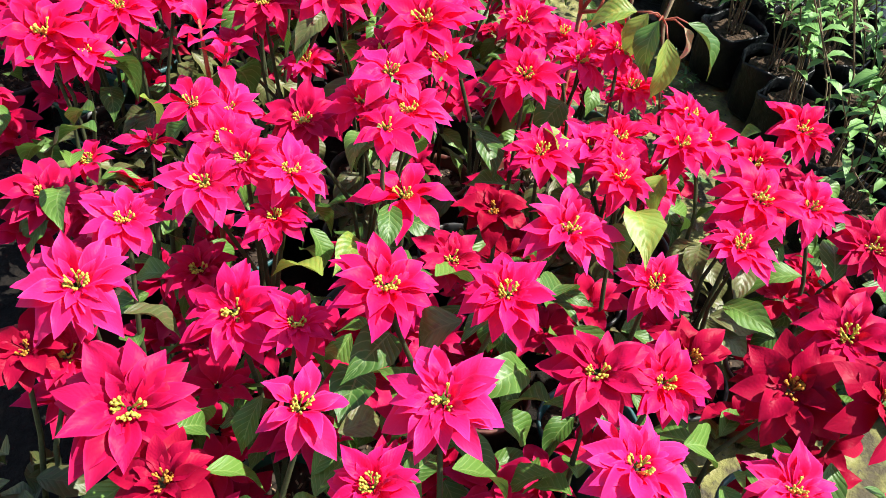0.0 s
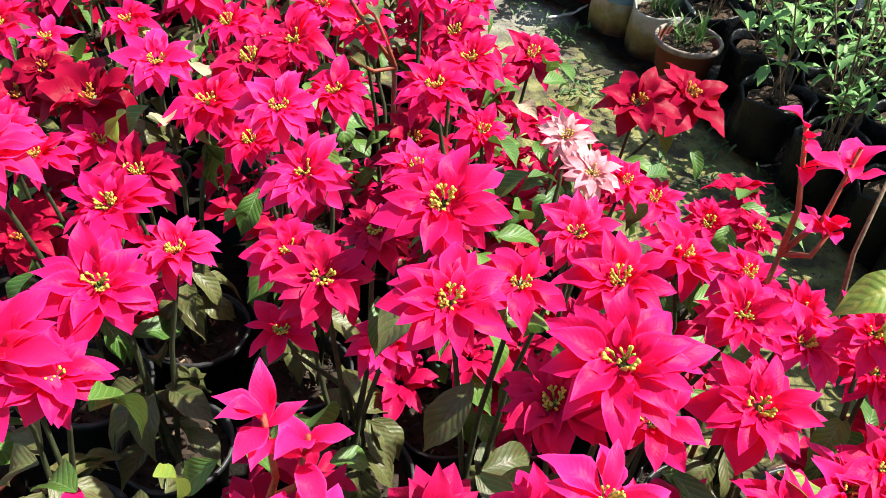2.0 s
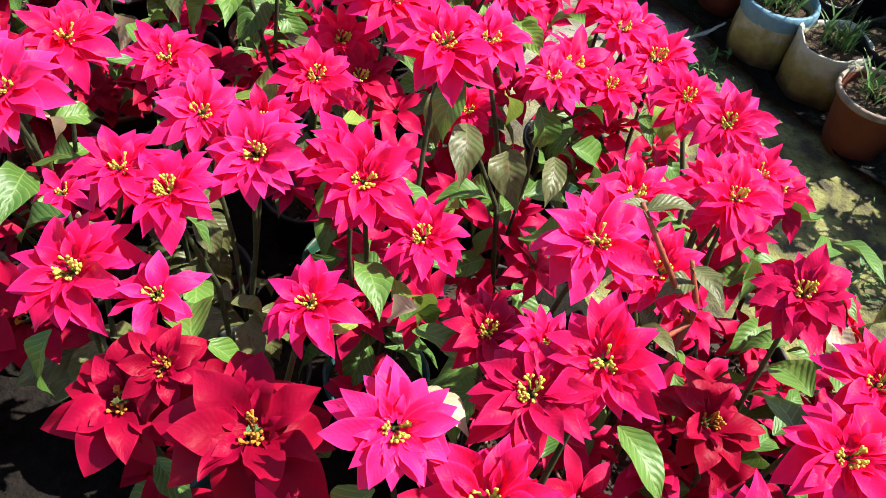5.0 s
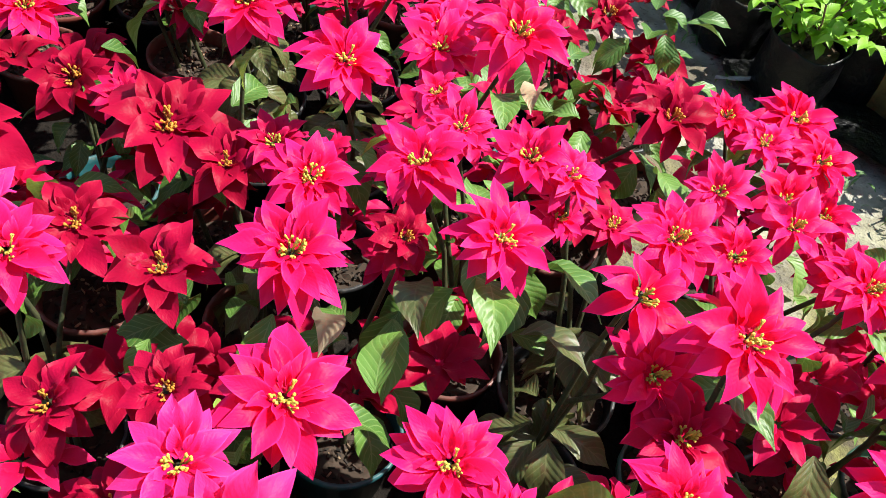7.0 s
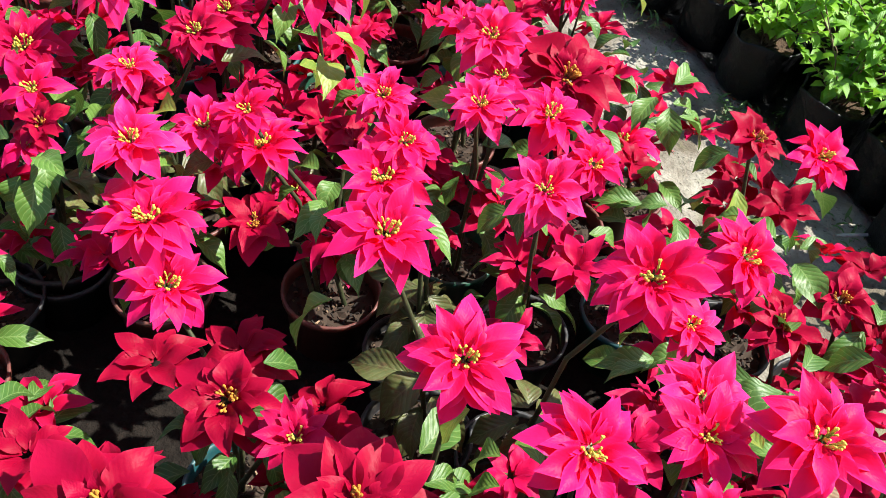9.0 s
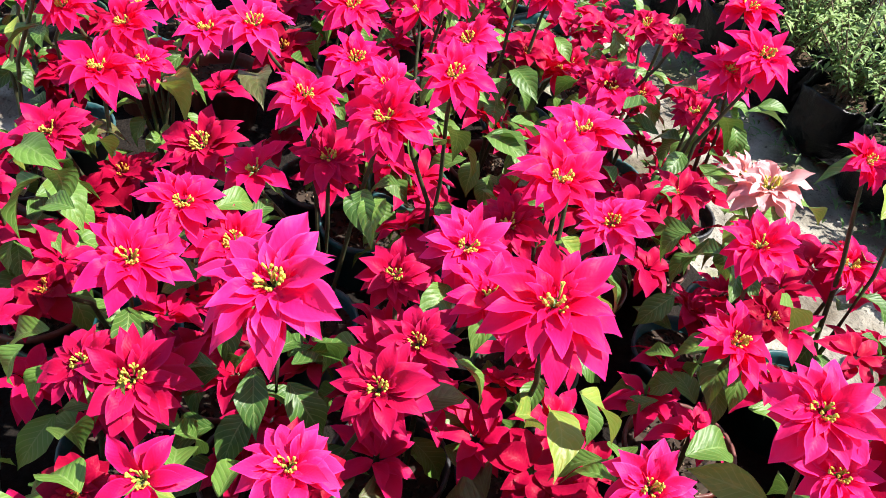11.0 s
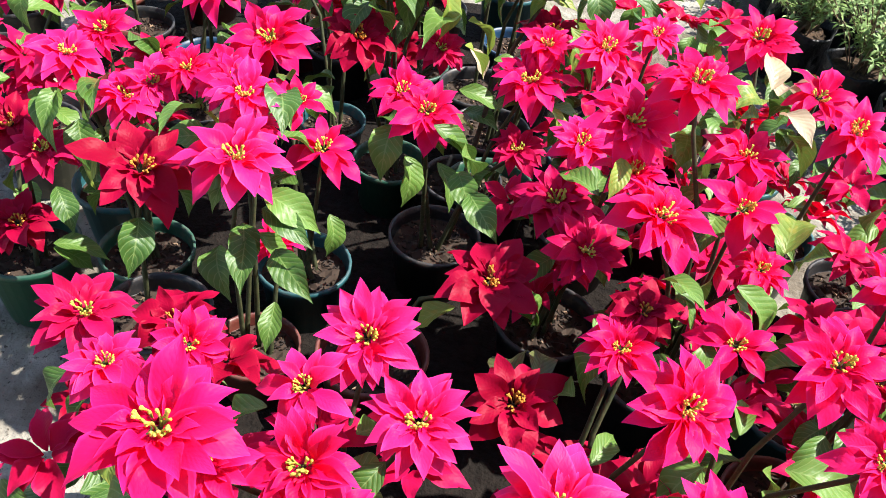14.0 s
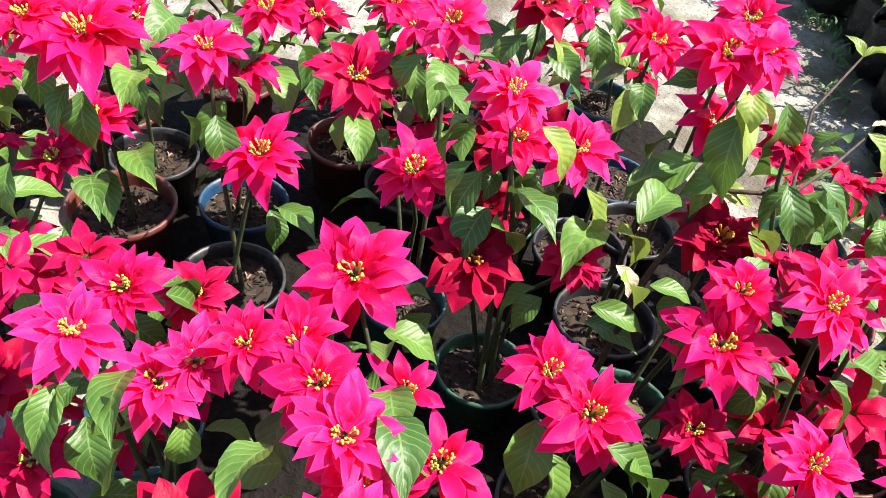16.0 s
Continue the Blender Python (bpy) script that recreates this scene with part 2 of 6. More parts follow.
def outline(t, tip):
    """The half width of a leaf at t along it, widest near the middle, drawn out to a point."""
    body = math.sin(math.pi * min(t, 1.0) ** 0.88) ** 0.80
    point = 1 - (max(t - 0.58, 0) / 0.42) ** 1.6 * tip
    return max(body * point, 0.07 * (1 - t))


def blade(material, width, tip, droop, fold, lobes=0.0, wave=0.0, seed=0, stations=9, across=5):
    """A leaf of length 1 along +y, facing +z; lobes give a toothed outline."""
    rnd = random.Random(seed)
    verts, uvs, faces = [], [], []
    side_bend, phase = rnd.uniform(-0.06, 0.06), rnd.uniform(0, 6)
    for i in range(stations):
        t = i / (stations - 1)
        half = width / 2 * outline(t, tip)
        half *= 1 + lobes * (1 if i % 3 == 0 else -0.4) * (0.2 < t < 0.85)
        for j in range(across):
            s = 2 * j / (across - 1) - 1
            x = s * half + side_bend * t * t
            z = -droop * t * t + fold * abs(s) * half * 1.4 + wave * math.sin(phase + 9 * t + 2.0 * s) * abs(s) * half
            verts.append((x, t * (1 - 0.25 * droop * t), z + 0.10 * math.sin(math.pi * t)))
            uvs.append((0.5 + 0.5 * s, t))
    for i in range(stations - 1):
        for j in range(across - 1):
            a = i * across + j
            faces.append((a, a + 1, a + across + 1, a + across))
    return mesh("blade", verts, faces, material, uvs)


def tube(points, radii, material, sides=6, name="tube"):
    """A round stem through points."""
    verts, faces = [], []
    pts = [Vector(p) for p in points]
    for i, p in enumerate(pts):
        d = (pts[min(i + 1, len(pts) - 1)] - pts[max(i - 1, 0)]).normalized()
        q = d.to_track_quat("Z", "Y")
        for k in range(sides):
            a = 2 * math.pi * k / sides
            verts.append(p + q @ Vector((radii[i] * math.cos(a), radii[i] * math.sin(a), 0)))
    for i in range(len(pts) - 1):
        for k in range(sides):
            n = (k + 1) % sides
            faces.append((i * sides + k, i * sides + n, (i + 1) * sides + n, (i + 1) * sides + k))
    faces.append(tuple(range((len(pts) - 1) * sides, len(pts) * sides)))
    return mesh(name, verts, faces, material)


def lathe(profile, material, sides=28, name="lathe"):
    """A turned form from (radius, height) pairs."""
    verts, faces = [], []
    for r, z in profile:
        for k in range(sides):
            a = 2 * math.pi * k / sides
            verts.append((r * math.cos(a), r * math.sin(a), z))
    for i in range(len(profile) - 1):
        for k in range(sides):
            n = (k + 1) % sides
            faces.append((i * sides + k, i * sides + n, (i + 1) * sides + n, (i + 1) * sides + k))
    return mesh(name, verts, faces, material)


def heart(seed, material):
    """The cluster of small forked knobs in the middle of a flower head, about 1 across."""
    rnd = random.Random(seed)
    verts, faces = [], []

    def knob(foot, tip, thick, swell):
        """A short stalk from foot to tip that ends in a blunt cup."""
        base, axis = len(verts), tip - foot
        turn = axis.to_track_quat("Z", "Y")
        rings = ((0.0, 0.55), (0.55, 0.6), (0.78, swell), (0.96, swell * 0.9), (1.04, 0.35))
        for along, wide in rings:
            for s in range(6):
                b = 2 * math.pi * s / 6
                verts.append(foot + axis * along + turn @ Vector((thick * 0.8 * wide * math.cos(b), thick * 0.8 * wide * math.sin(b), 0)))
        for i in range(len(rings) - 1):
            for s in range(6):
                n = (s + 1) % 6
                faces.append((base + i * 6 + s, base + i * 6 + n, base + i * 6 + 6 + n, base + i * 6 + 6 + s))
        faces.append(tuple(base + 24 + s for s in range(6)))

    for k in range(rnd.randint(9, 13)):
        a, far = rnd.uniform(0, 2 * math.pi), math.sqrt(rnd.random()) * 0.34
        foot = Vector((far * 0.5 * math.cos(a), far * 0.5 * math.sin(a), 0))
        fork = Vector((far * math.cos(a), far * math.sin(a), rnd.uniform(0.16, 0.42)))
        knob(foot, fork, 0.066, 0.9)
        for n in range(rnd.randint(2, 3)):
            c = a + rnd.uniform(-1.3, 1.3)
            tip = fork + Vector((0.15 * math.cos(c), 0.15 * math.sin(c), rnd.uniform(0.10, 0.30)))
            knob(fork, tip, 0.066, rnd.uniform(0.8, 1.1))
    return mesh("heart", [tuple(v) for v in verts], faces, material)


BRACTS = {}
for kind, material, width in (("pink", PINK, 0.45), ("rose", ROSE, 0.45), ("crimson", CRIMSON_AND_SHADED, 0.46), ("red", RED, 0.56), ("pale", PALE, 0.42)):
    BRACTS[kind] = [blade(material, width * (0.86 + 0.04 * k), (0.12 if kind == "red" else 0.26) + 0.11 * (k % 3), -0.08 + 0.10 * (k % 5), 0.10 + 0.13 * (k % 3), 0.0, 0.30, 40 + k, 11, 5)
                    for k in range(9)]


def rosette(kind, seed):
    """The small upright bracts close round the heart of a head, joined; a head is 1 / 0.22 across."""
    rnd = random.Random(seed)
    verts, faces, uvs = [], [], []
    for k in range(16):
        src = rnd.choice(BRACTS[kind])
        inner = k < 6
        if kind == "red" and not inner:
            continue
        rise, long = (rnd.uniform(28, 55), rnd.uniform(0.7, 1.0)) if inner else (rnd.uniform(4, 27), rnd.uniform(1.4, 1.85))
        m = (Matrix.Rotation(2 * math.pi * (k + rnd.uniform(-0.25, 0.25)) / (6 if inner else 10), 4, "Z") @ Matrix.Translation((0, 0.34 if inner else 0.27, 0.08 if inner else 0.02))
             @ Matrix.Rotation(radians(rise), 4, "X") @ Matrix.Rotation(rnd.uniform(-0.35, 0.35), 4, "Y") @ Matrix.Scale(long, 4))
        base = len(verts)
        verts.extend(m @ v.co for v in src.vertices)
        uvs.extend((0.25 * (n % 5), (n // 5) / 10) for n in range(55))
        faces.extend(tuple(base + i for i in p.vertices) for p in src.polygons)
    return mesh("rosette", verts, faces, src.materials[0], uvs)


ROSETTES = {kind: [rosette(kind, 600 + k) for k in range(4)] for kind in BRACTS}
LEAVES = {name: [blade(material, 0.42 + 0.045 * k, 0.86, 0.12 + 0.09 * k, 0.30, 0.04, 0.22, 70 + k, 13, 5) for k in range(4)]
          for name, material in (("green", GREEN), ("yellow", YELLOW), ("cream", CREAM), ("dull", BROWN))}
HEARTS = {"yellow": [heart(k, HEART) for k in range(5)], "orange": [heart(20 + k, RIPE_HEART) for k in range(3)]}
TINTS = {"pink": "hot pink", "crimson": "crimson", "red": "deep red", "pale": "pale salmon"}


def flower_head(plant, rnd, at, size, kind, lean, whorls=3):
    """A poinsettia head: its heart, and whorls of pointed bracts round it."""
    unit = size * 0.22
    head = part("flower_head", rnd.choice(HEARTS["orange" if kind == "red" else "yellow"]), plant, Matrix.Translation(at) @ lean @ Matrix.Scale(unit, 4))
    turn = rnd.uniform(0, 2 * math.pi)
    if kind == "red":
        whorls = 4
    sets = {1: ((6, 0.44, 8, 0.03),), 2: ((6, 0.47, -4, 0.04), (5, 0.36, 20, 0.05)), 4: ((7, 0.46, -9, 0.04), (7, 0.38, 14, 0.05)), 3: ((8, 0.47, -18, 0.03), (5, 0.43, 0, 0.045))}[whorls]
    if whorls > 2:
        part("rosette", rnd.choice(ROSETTES[kind]), head, Matrix.Rotation(turn, 4, "Z"))
    for number, length, rise, out in sets:
        turn += 0.5
        for k in range(number):
            a = turn + 2 * math.pi * (k + rnd.uniform(-0.25, 0.25)) / number
            long = length * rnd.uniform(0.80, 1.10) / 0.22
            m = (Matrix.Rotation(a, 4, "Z") @ Matrix.Translation((0, out / 0.22, (0.02 + 0.1 * out) / 0.22))
                 @ Matrix.Rotation(radians(rise + rnd.uniform(-14, 14)), 4, "X") @ Matrix.Rotation(rnd.uniform(-0.35, 0.35), 4, "Y"))
            part("bract", rnd.choice(BRACTS[kind]), head, m @ Matrix.Diagonal((long, long, long, 1)))
    return head


def stem_leaf(plant, rnd, at, angle, length, drop, kind="green"):
    """A leaf on its petiole, pointing to a compass angle and hanging by drop degrees."""
    m = (Matrix.Translation(at) @ Matrix.Rotation(angle, 4, "Z") @ Matrix.Rotation(radians(-drop), 4, "X")
         @ Matrix.Rotation(rnd.uniform(-0.5, 0.5), 4, "Y"))
    part("leaf", rnd.choice(LEAVES[kind]), plant, m @ Matrix.Diagonal((length, length, length, 1)))


POT_PROFILE = ((0.0, 0.0), (0.72, 0.0), (0.76, 0.02), (0.97, 1.62), (1.04, 1.62), (1.05, 1.78), (0.99, 1.79), (0.97, 1.62), (0.94, 1.45))
POTS = {name: lathe([(r * 0.1, z * 0.1) for r, z in POT_PROFILE], material, 28, "pot_" + name)
        for name, material in (("teal", TEAL_POT), ("red", RED_POT), ("black", DARK_POT), ("green", GREEN_POT), ("blue", BLUE_POT))}


def soil_disc():
    rnd = random.Random(5)
    verts, faces = [(0, 0, 0.148)], []
    for i in range(1, 7):
        for k in range(24):
            a, r = 2 * math.pi * k / 24, 0.0155 * i
            verts.append((r * math.cos(a), r * math.sin(a), 0.143 + (rnd.uniform(-0.004, 0.008) if i < 6 else 0)))
    for k in range(24):
        n = (k + 1) % 24
        faces.append((0, 1 + k, 1 + n))
        for i in range(5):
            b = 1 + i * 24
            faces.append((b + k, b + n, b + 24 + n, b + 24 + k))
    for k in range(130):
        a, r = rnd.uniform(0, 6.28), 0.088 * math.sqrt(rnd.random())
        m = (Matrix.Translation((r * math.cos(a), r * math.sin(a), 0.149 + rnd.uniform(-0.002, 0.003))) @ Matrix.Rotation(rnd.uniform(0, 6.28), 4, "Z")
             @ Matrix.Rotation(rnd.uniform(-0.6, 0.6), 4, "X") @ Matrix.Diagonal((rnd.uniform(0.0012, 0.003), rnd.uniform(0.003, 0.008), rnd.uniform(0.001, 0.002), 1)))
        base = len(verts)
        verts.extend(tuple(m @ Vector(c)) for c in ((-1, -1, -1), (1, -0.7, -1), (0.8, 1, -1), (-1, 0.8, -1), (-0.8, -0.8, 1), (0.8, -0.6, 1), (0.6, 0.8, 1), (-0.7, 0.7, 1)))
        faces.extend(tuple(base + i for i in f) for f in ((4, 5, 6, 7), (0, 1, 5, 4), (1, 2, 6, 5), (2, 3, 7, 6), (3, 0, 4, 7)))
    return mesh("soil", verts, faces, SOIL_CHIPS, None, False)


SOIL_DISC = soil_disc()
POT_WORDS = {"teal": "dark teal plastic pot", "red": "terracotta-red plastic pot", "black": "black plastic pot",
             "green": "dark green plastic pot", "blue": "blue plastic pot"}
counter = [0]


def undergrowth(seed, red):
    """The lower leaves and rosettes of bracts of a plant, joined; on pink plants crimson puts shade into the bracts'
    colour; about 0.35 across and up to 0.5 high.
    """
    rnd = random.Random(seed)
    verts, faces, uvs, mats = [], [], [], []

    def add(src, m, slot):
        base = len(verts)
        verts.extend(m @ v.co for v in src.vertices)
        uvs.extend((0.25 * (n % 5), (n // 5) / (len(src.vertices) / 5 - 1)) for n in range(len(src.vertices)))
        faces.extend(tuple(base + i for i in p.vertices) for p in src.polygons)
        mats.extend([slot] * len(src.polygons))

    for k in range(15):
        a, z, far = rnd.uniform(0, 2 * math.pi), rnd.uniform(0.20, 0.48), rnd.uniform(0.0, 0.10)
        m = (Matrix.Translation((-math.sin(a) * far, math.cos(a) * far, z)) @ Matrix.Rotation(a, 4, "Z")
             @ Matrix.Rotation(radians(-rnd.uniform(-10, 60)), 4, "X") @ Matrix.Rotation(rnd.uniform(-0.5, 0.5), 4, "Y") @ Matrix.Scale(rnd.uniform(0.07, 0.11), 4))
        add(rnd.choice(LEAVES["green"]), m, 0)
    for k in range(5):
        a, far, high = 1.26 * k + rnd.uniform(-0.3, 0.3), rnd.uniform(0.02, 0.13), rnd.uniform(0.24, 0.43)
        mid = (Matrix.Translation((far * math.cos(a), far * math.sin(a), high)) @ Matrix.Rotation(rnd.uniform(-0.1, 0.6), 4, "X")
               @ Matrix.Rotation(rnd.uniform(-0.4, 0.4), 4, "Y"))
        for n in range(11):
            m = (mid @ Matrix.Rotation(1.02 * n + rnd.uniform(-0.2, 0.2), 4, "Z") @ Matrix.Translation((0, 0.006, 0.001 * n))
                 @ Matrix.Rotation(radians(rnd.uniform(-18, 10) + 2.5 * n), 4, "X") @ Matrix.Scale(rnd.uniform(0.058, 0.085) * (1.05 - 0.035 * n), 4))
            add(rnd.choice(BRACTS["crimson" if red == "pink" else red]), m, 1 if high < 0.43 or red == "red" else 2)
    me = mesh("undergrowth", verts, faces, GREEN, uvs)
    # Pink plants take crimson here: the shade among the leaves is in the colour.
    me.materials.append(RED if red == "red" else CRIMSON_AND_SHADED)
    me.materials.append(CRIMSON_AND_SHADED)
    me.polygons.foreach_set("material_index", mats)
    return me


def low_leaves(seed):
    """The dull lower leaves that hang over a plant's soil and the rim of its pot, joined."""
    rnd = random.Random(seed)
    verts, faces, uvs = [], [], []
    for k in range(16):
        src = rnd.choice(LEAVES["dull"])
        a, z, far = 2.4 * k + rnd.uniform(-0.3, 0.3), rnd.uniform(0.22, 0.36), rnd.uniform(0.0, 0.04)
        m = (Matrix.Translation((-math.sin(a) * far, math.cos(a) * far, z)) @ Matrix.Rotation(a, 4, "Z")
             @ Matrix.Rotation(radians(-rnd.uniform(0, 50)), 4, "X") @ Matrix.Rotation(rnd.uniform(-0.5, 0.5), 4, "Y") @ Matrix.Scale(rnd.uniform(0.08, 0.12), 4))
        base = len(verts)
        verts.extend(m @ v.co for v in src.vertices)
        uvs.extend((0.25 * (n % 5), (n // 5) / (len(src.vertices) / 5 - 1)) for n in range(len(src.vertices)))
        faces.extend(tuple(base + i for i in p.vertices) for p in src.polygons)
    return mesh("low_leaves", verts, faces, BROWN, uvs)


LOW = [low_leaves(340 + k) for k in range(3)]
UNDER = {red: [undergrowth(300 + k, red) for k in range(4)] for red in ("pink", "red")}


def poinsettia(x, y, pot, heads, size=1.0, leaves=(), leafy=2, under=True):
    """A potted poinsettia at (x, y). heads: (x, y, z, diameter, kind, whorls); leaves: (x, y, z, compass, length, drop, kind)."""
    counter[0] += 1
    rnd = random.Random(1000 + counter[0])
    plant = new("potted_poinsettia")
    plant.matrix_world = Matrix.Translation((x, y, 0))
    kinds = [h[4] for h in heads] or ["pink"]
    main = max(set(kinds), key=kinds.count)
    tagged(plant, f"bushy {TINTS[main]} poinsettia in a {POT_WORDS[pot]}", "potted plant", "poinsettias of the nursery bed")
    s = Matrix.Scale(size, 4)
    part("pot", POTS[pot], plant, s, POT_WORDS[pot])
    part("soil", SOIL_DISC, plant, s, "crumbly dark potting soil", "stuff")
    if under == "low":
        part("undergrowth", rnd.choice(LOW), plant, Matrix.Rotation(rnd.uniform(0, 6.28), 4, "Z"), "dull green lower leaves")
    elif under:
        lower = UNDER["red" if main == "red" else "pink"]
        part("undergrowth", rnd.choice(lower), plant, Matrix.Rotation(rnd.uniform(0, 6.28), 4, "Z"), "shaded green leaves and shade-dark bracts")
    for hx, hy, hz, wide, kind, whorls in heads:
        top = Vector((hx - x, hy - y, hz))
        foot = Vector((rnd.uniform(-0.03, 0.03), rnd.uniform(-0.03, 0.03), 0.14 * size))
        knee = foot.lerp(top, 0.55) + Vector((rnd.uniform(-0.02, 0.02), rnd.uniform(-0.02, 0.02), 0.04)) - Vector((top.x, top.y, 0)) * 0.12
        near = foot.lerp(top, 0.85) + Vector((0, 0, 0.01))
        part("stem", tube((foot, foot.lerp(knee, 0.5), knee, near, top), (0.0055, 0.0048, 0.0042, 0.0036, 0.003), STEM, 6, "stem"), plant)
        lean = Matrix.Rotation(radians(rnd.uniform(6, 28)), 4, "X") @ Matrix.Rotation(radians(rnd.uniform(-14, 18)), 4, "Y")
        # Pink heads below 0.5 can turn crimson: shade put into the colour.
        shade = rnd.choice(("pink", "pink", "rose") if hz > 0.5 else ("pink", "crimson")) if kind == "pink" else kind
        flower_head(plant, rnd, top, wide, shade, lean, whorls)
        for k in range(leafy if leafy > 1 else int(rnd.random() < 0.55)):
            a = rnd.uniform(0, 2 * math.pi)
            low = rnd.uniform(0.03, 0.11) if leafy < 6 else rnd.uniform(0.0, 0.22)
            spot = top + Vector((0, 0, -low)) + Vector((-math.sin(a), math.cos(a), 0)) * (0.05 if leafy < 6 else rnd.uniform(0.03, 0.14))
            stem_leaf(plant, rnd, spot, a, rnd.uniform(0.075, 0.115), rnd.uniform(5, 60), rnd.choice(("green",) * 9 + ("dull", "yellow")))
    for lx, ly, lz, compass, length, drop, kind in leaves:
        stem_leaf(plant, rnd, (lx - x, ly - y, lz), radians(compass), length, drop, kind)
    return plant


# ---- ground ----
def ground_sheet():
    rnd = random.Random(3)
    n, verts, faces = 140, [], []
    for i in range(n + 1):
        for j in range(n + 1):
            u, v = 2 * i / n - 1, 2 * j / n - 1
            gx, gy = 9 * u + 190 * u ** 5, 3 + 9 * v + 190 * v ** 5
            z = 0.02 * noise.noise((gx * 1.7, gy * 1.7, 0)) + 0.008 * noise.noise((gx * 7, gy * 7, 3))
            verts.append((gx, gy, z - 0.015))
    for i in range(n):
        for j in range(n):
            a = i * (n + 1) + j
            faces.append((a, a + n + 1, a + n + 2, a + 1))
    return mesh("ground", verts, faces, GROUND)


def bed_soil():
    """Dark earth under the pots, with the plants' shade put into its near-black colour, and a ragged edge."""
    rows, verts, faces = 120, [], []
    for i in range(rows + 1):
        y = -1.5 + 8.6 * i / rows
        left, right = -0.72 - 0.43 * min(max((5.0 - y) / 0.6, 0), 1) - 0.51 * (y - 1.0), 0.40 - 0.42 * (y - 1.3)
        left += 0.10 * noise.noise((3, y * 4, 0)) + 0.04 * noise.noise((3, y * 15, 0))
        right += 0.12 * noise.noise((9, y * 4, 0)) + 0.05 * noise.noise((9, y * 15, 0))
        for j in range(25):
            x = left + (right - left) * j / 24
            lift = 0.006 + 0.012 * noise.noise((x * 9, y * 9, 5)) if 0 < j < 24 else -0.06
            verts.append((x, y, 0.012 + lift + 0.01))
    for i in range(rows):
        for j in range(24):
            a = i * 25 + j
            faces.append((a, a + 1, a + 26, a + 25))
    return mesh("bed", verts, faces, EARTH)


tagged(new("bed_ground", bed_soil()), "dark earth under the potted plants, with their shade coloured in", "ground", kind="structure")
tagged(new("ground", ground_sheet()), "uneven packed earth and broken concrete floor", "ground", kind="structure")

# ---- the bed of poinsettias ----
# Some 'crimson' heads are crimson, others pink ones with shade put into the colour.
poinsettia(0.487, 0.495, 'red', [(0.463, 0.637, 0.580, 0.148, 'pink', 3)], 0.96, leafy=1)
poinsettia(-0.155, 0.564, 'green', [(-0.144, 0.615, 0.660, 0.142, 'pink', 2)], 0.94, leafy=1)
poinsettia(0.058, 0.565, 'green', [(0.021, 0.651, 0.660, 0.171, 'pink', 3), (-0.046, 0.522, 0.660, 0.128, 'pink', 3)], 0.99, leaves=[(0.041, 0.599, 0.600, -72, 0.12, 42, 'green')], leafy=1)
poinsettia(-0.356, 0.639, 'teal', [(-0.367, 0.647, 0.580, 0.215, 'crimson', 3), (-0.298, 0.559, 0.560, 0.150, 'red', 3)], 0.94, leafy=1)
poinsettia(-0.571, 0.682, 'black', [(-0.531, 0.723, 0.570, 0.128, 'red', 2), (-0.498, 0.754, 0.530, 0.148, 'crimson', 3)], 0.93, leafy=1, under="low")
poinsettia(0.225, 0.696, 'teal', [(0.303, 0.751, 0.625, 0.147, 'pink', 3), (0.246, 0.587, 0.660, 0.165, 'pink', 3), (0.215, 0.740, 0.640, 0.159, 'crimson', 3)], 0.97, leaves=[(0.191, 0.836, 0.620, -131, 0.10, 11, 'green')], leafy=1)
poinsettia(0.739, 0.707, 'black', [], 0.98, leafy=1)
poinsettia(0.905, 0.711, 'teal', [], 0.91, leafy=1)
poinsettia(0.025, 0.776, 'black', [(-0.069, 0.802, 0.688, 0.169, 'pink', 3), (0.084, 0.762, 0.738, 0.138, 'pink', 3)], 0.96, leaves=[(0.107, 0.808, 0.660, 130, 0.11, -16, 'green'), (0.130, 0.852, 0.660, 33, 0.09, 13, 'green'), (0.145, 0.844, 0.660, -30, 0.10, 11, 'green'), (0.131, 0.789, 0.580, 139, 0.12, -15, 'green'), (0.154, 0.810, 0.630, -61, 0.10, 57, 'green'), (-0.093, 0.776, 0.550, 172, 0.12, -15, 'green'), (-0.059, 0.804, 0.600, 159, 0.11, -16, 'green')], leafy=1)
poinsettia(0.423, 0.780, 'teal', [(0.513, 0.829, 0.550, 0.193, 'red', 2), (0.381, 0.889, 0.526, 0.165, 'red', 2)], 0.97, leaves=[(0.347, 0.714, 0.550, -61, 0.12, 38, 'green')], leafy=1)
poinsettia(-0.222, 0.807, 'green', [(-0.280, 0.824, 0.582, 0.176, 'pink', 3), (-0.187, 0.800, 0.599, 0.129, 'pink', 3)], 0.93, leaves=[(-0.170, 0.899, 0.600, 60, 0.10, 11, 'yellow')], leafy=1)
poinsettia(-0.437, 0.845, 'black', [(-0.464, 0.934, 0.633, 0.151, 'pink', 3), (-0.479, 0.793, 0.631, 0.184, 'pink', 3)], 0.91, leafy=1)
poinsettia(0.627, 0.869, 'teal', [(0.630, 0.947, 0.550, 0.173, 'crimson', 3), (0.623, 0.792, 0.580, 0.187, 'red', 2)], 0.96, leaves=[(0.528, 0.863, 0.400, -80, 0.11, 48, 'green')], leafy=1)
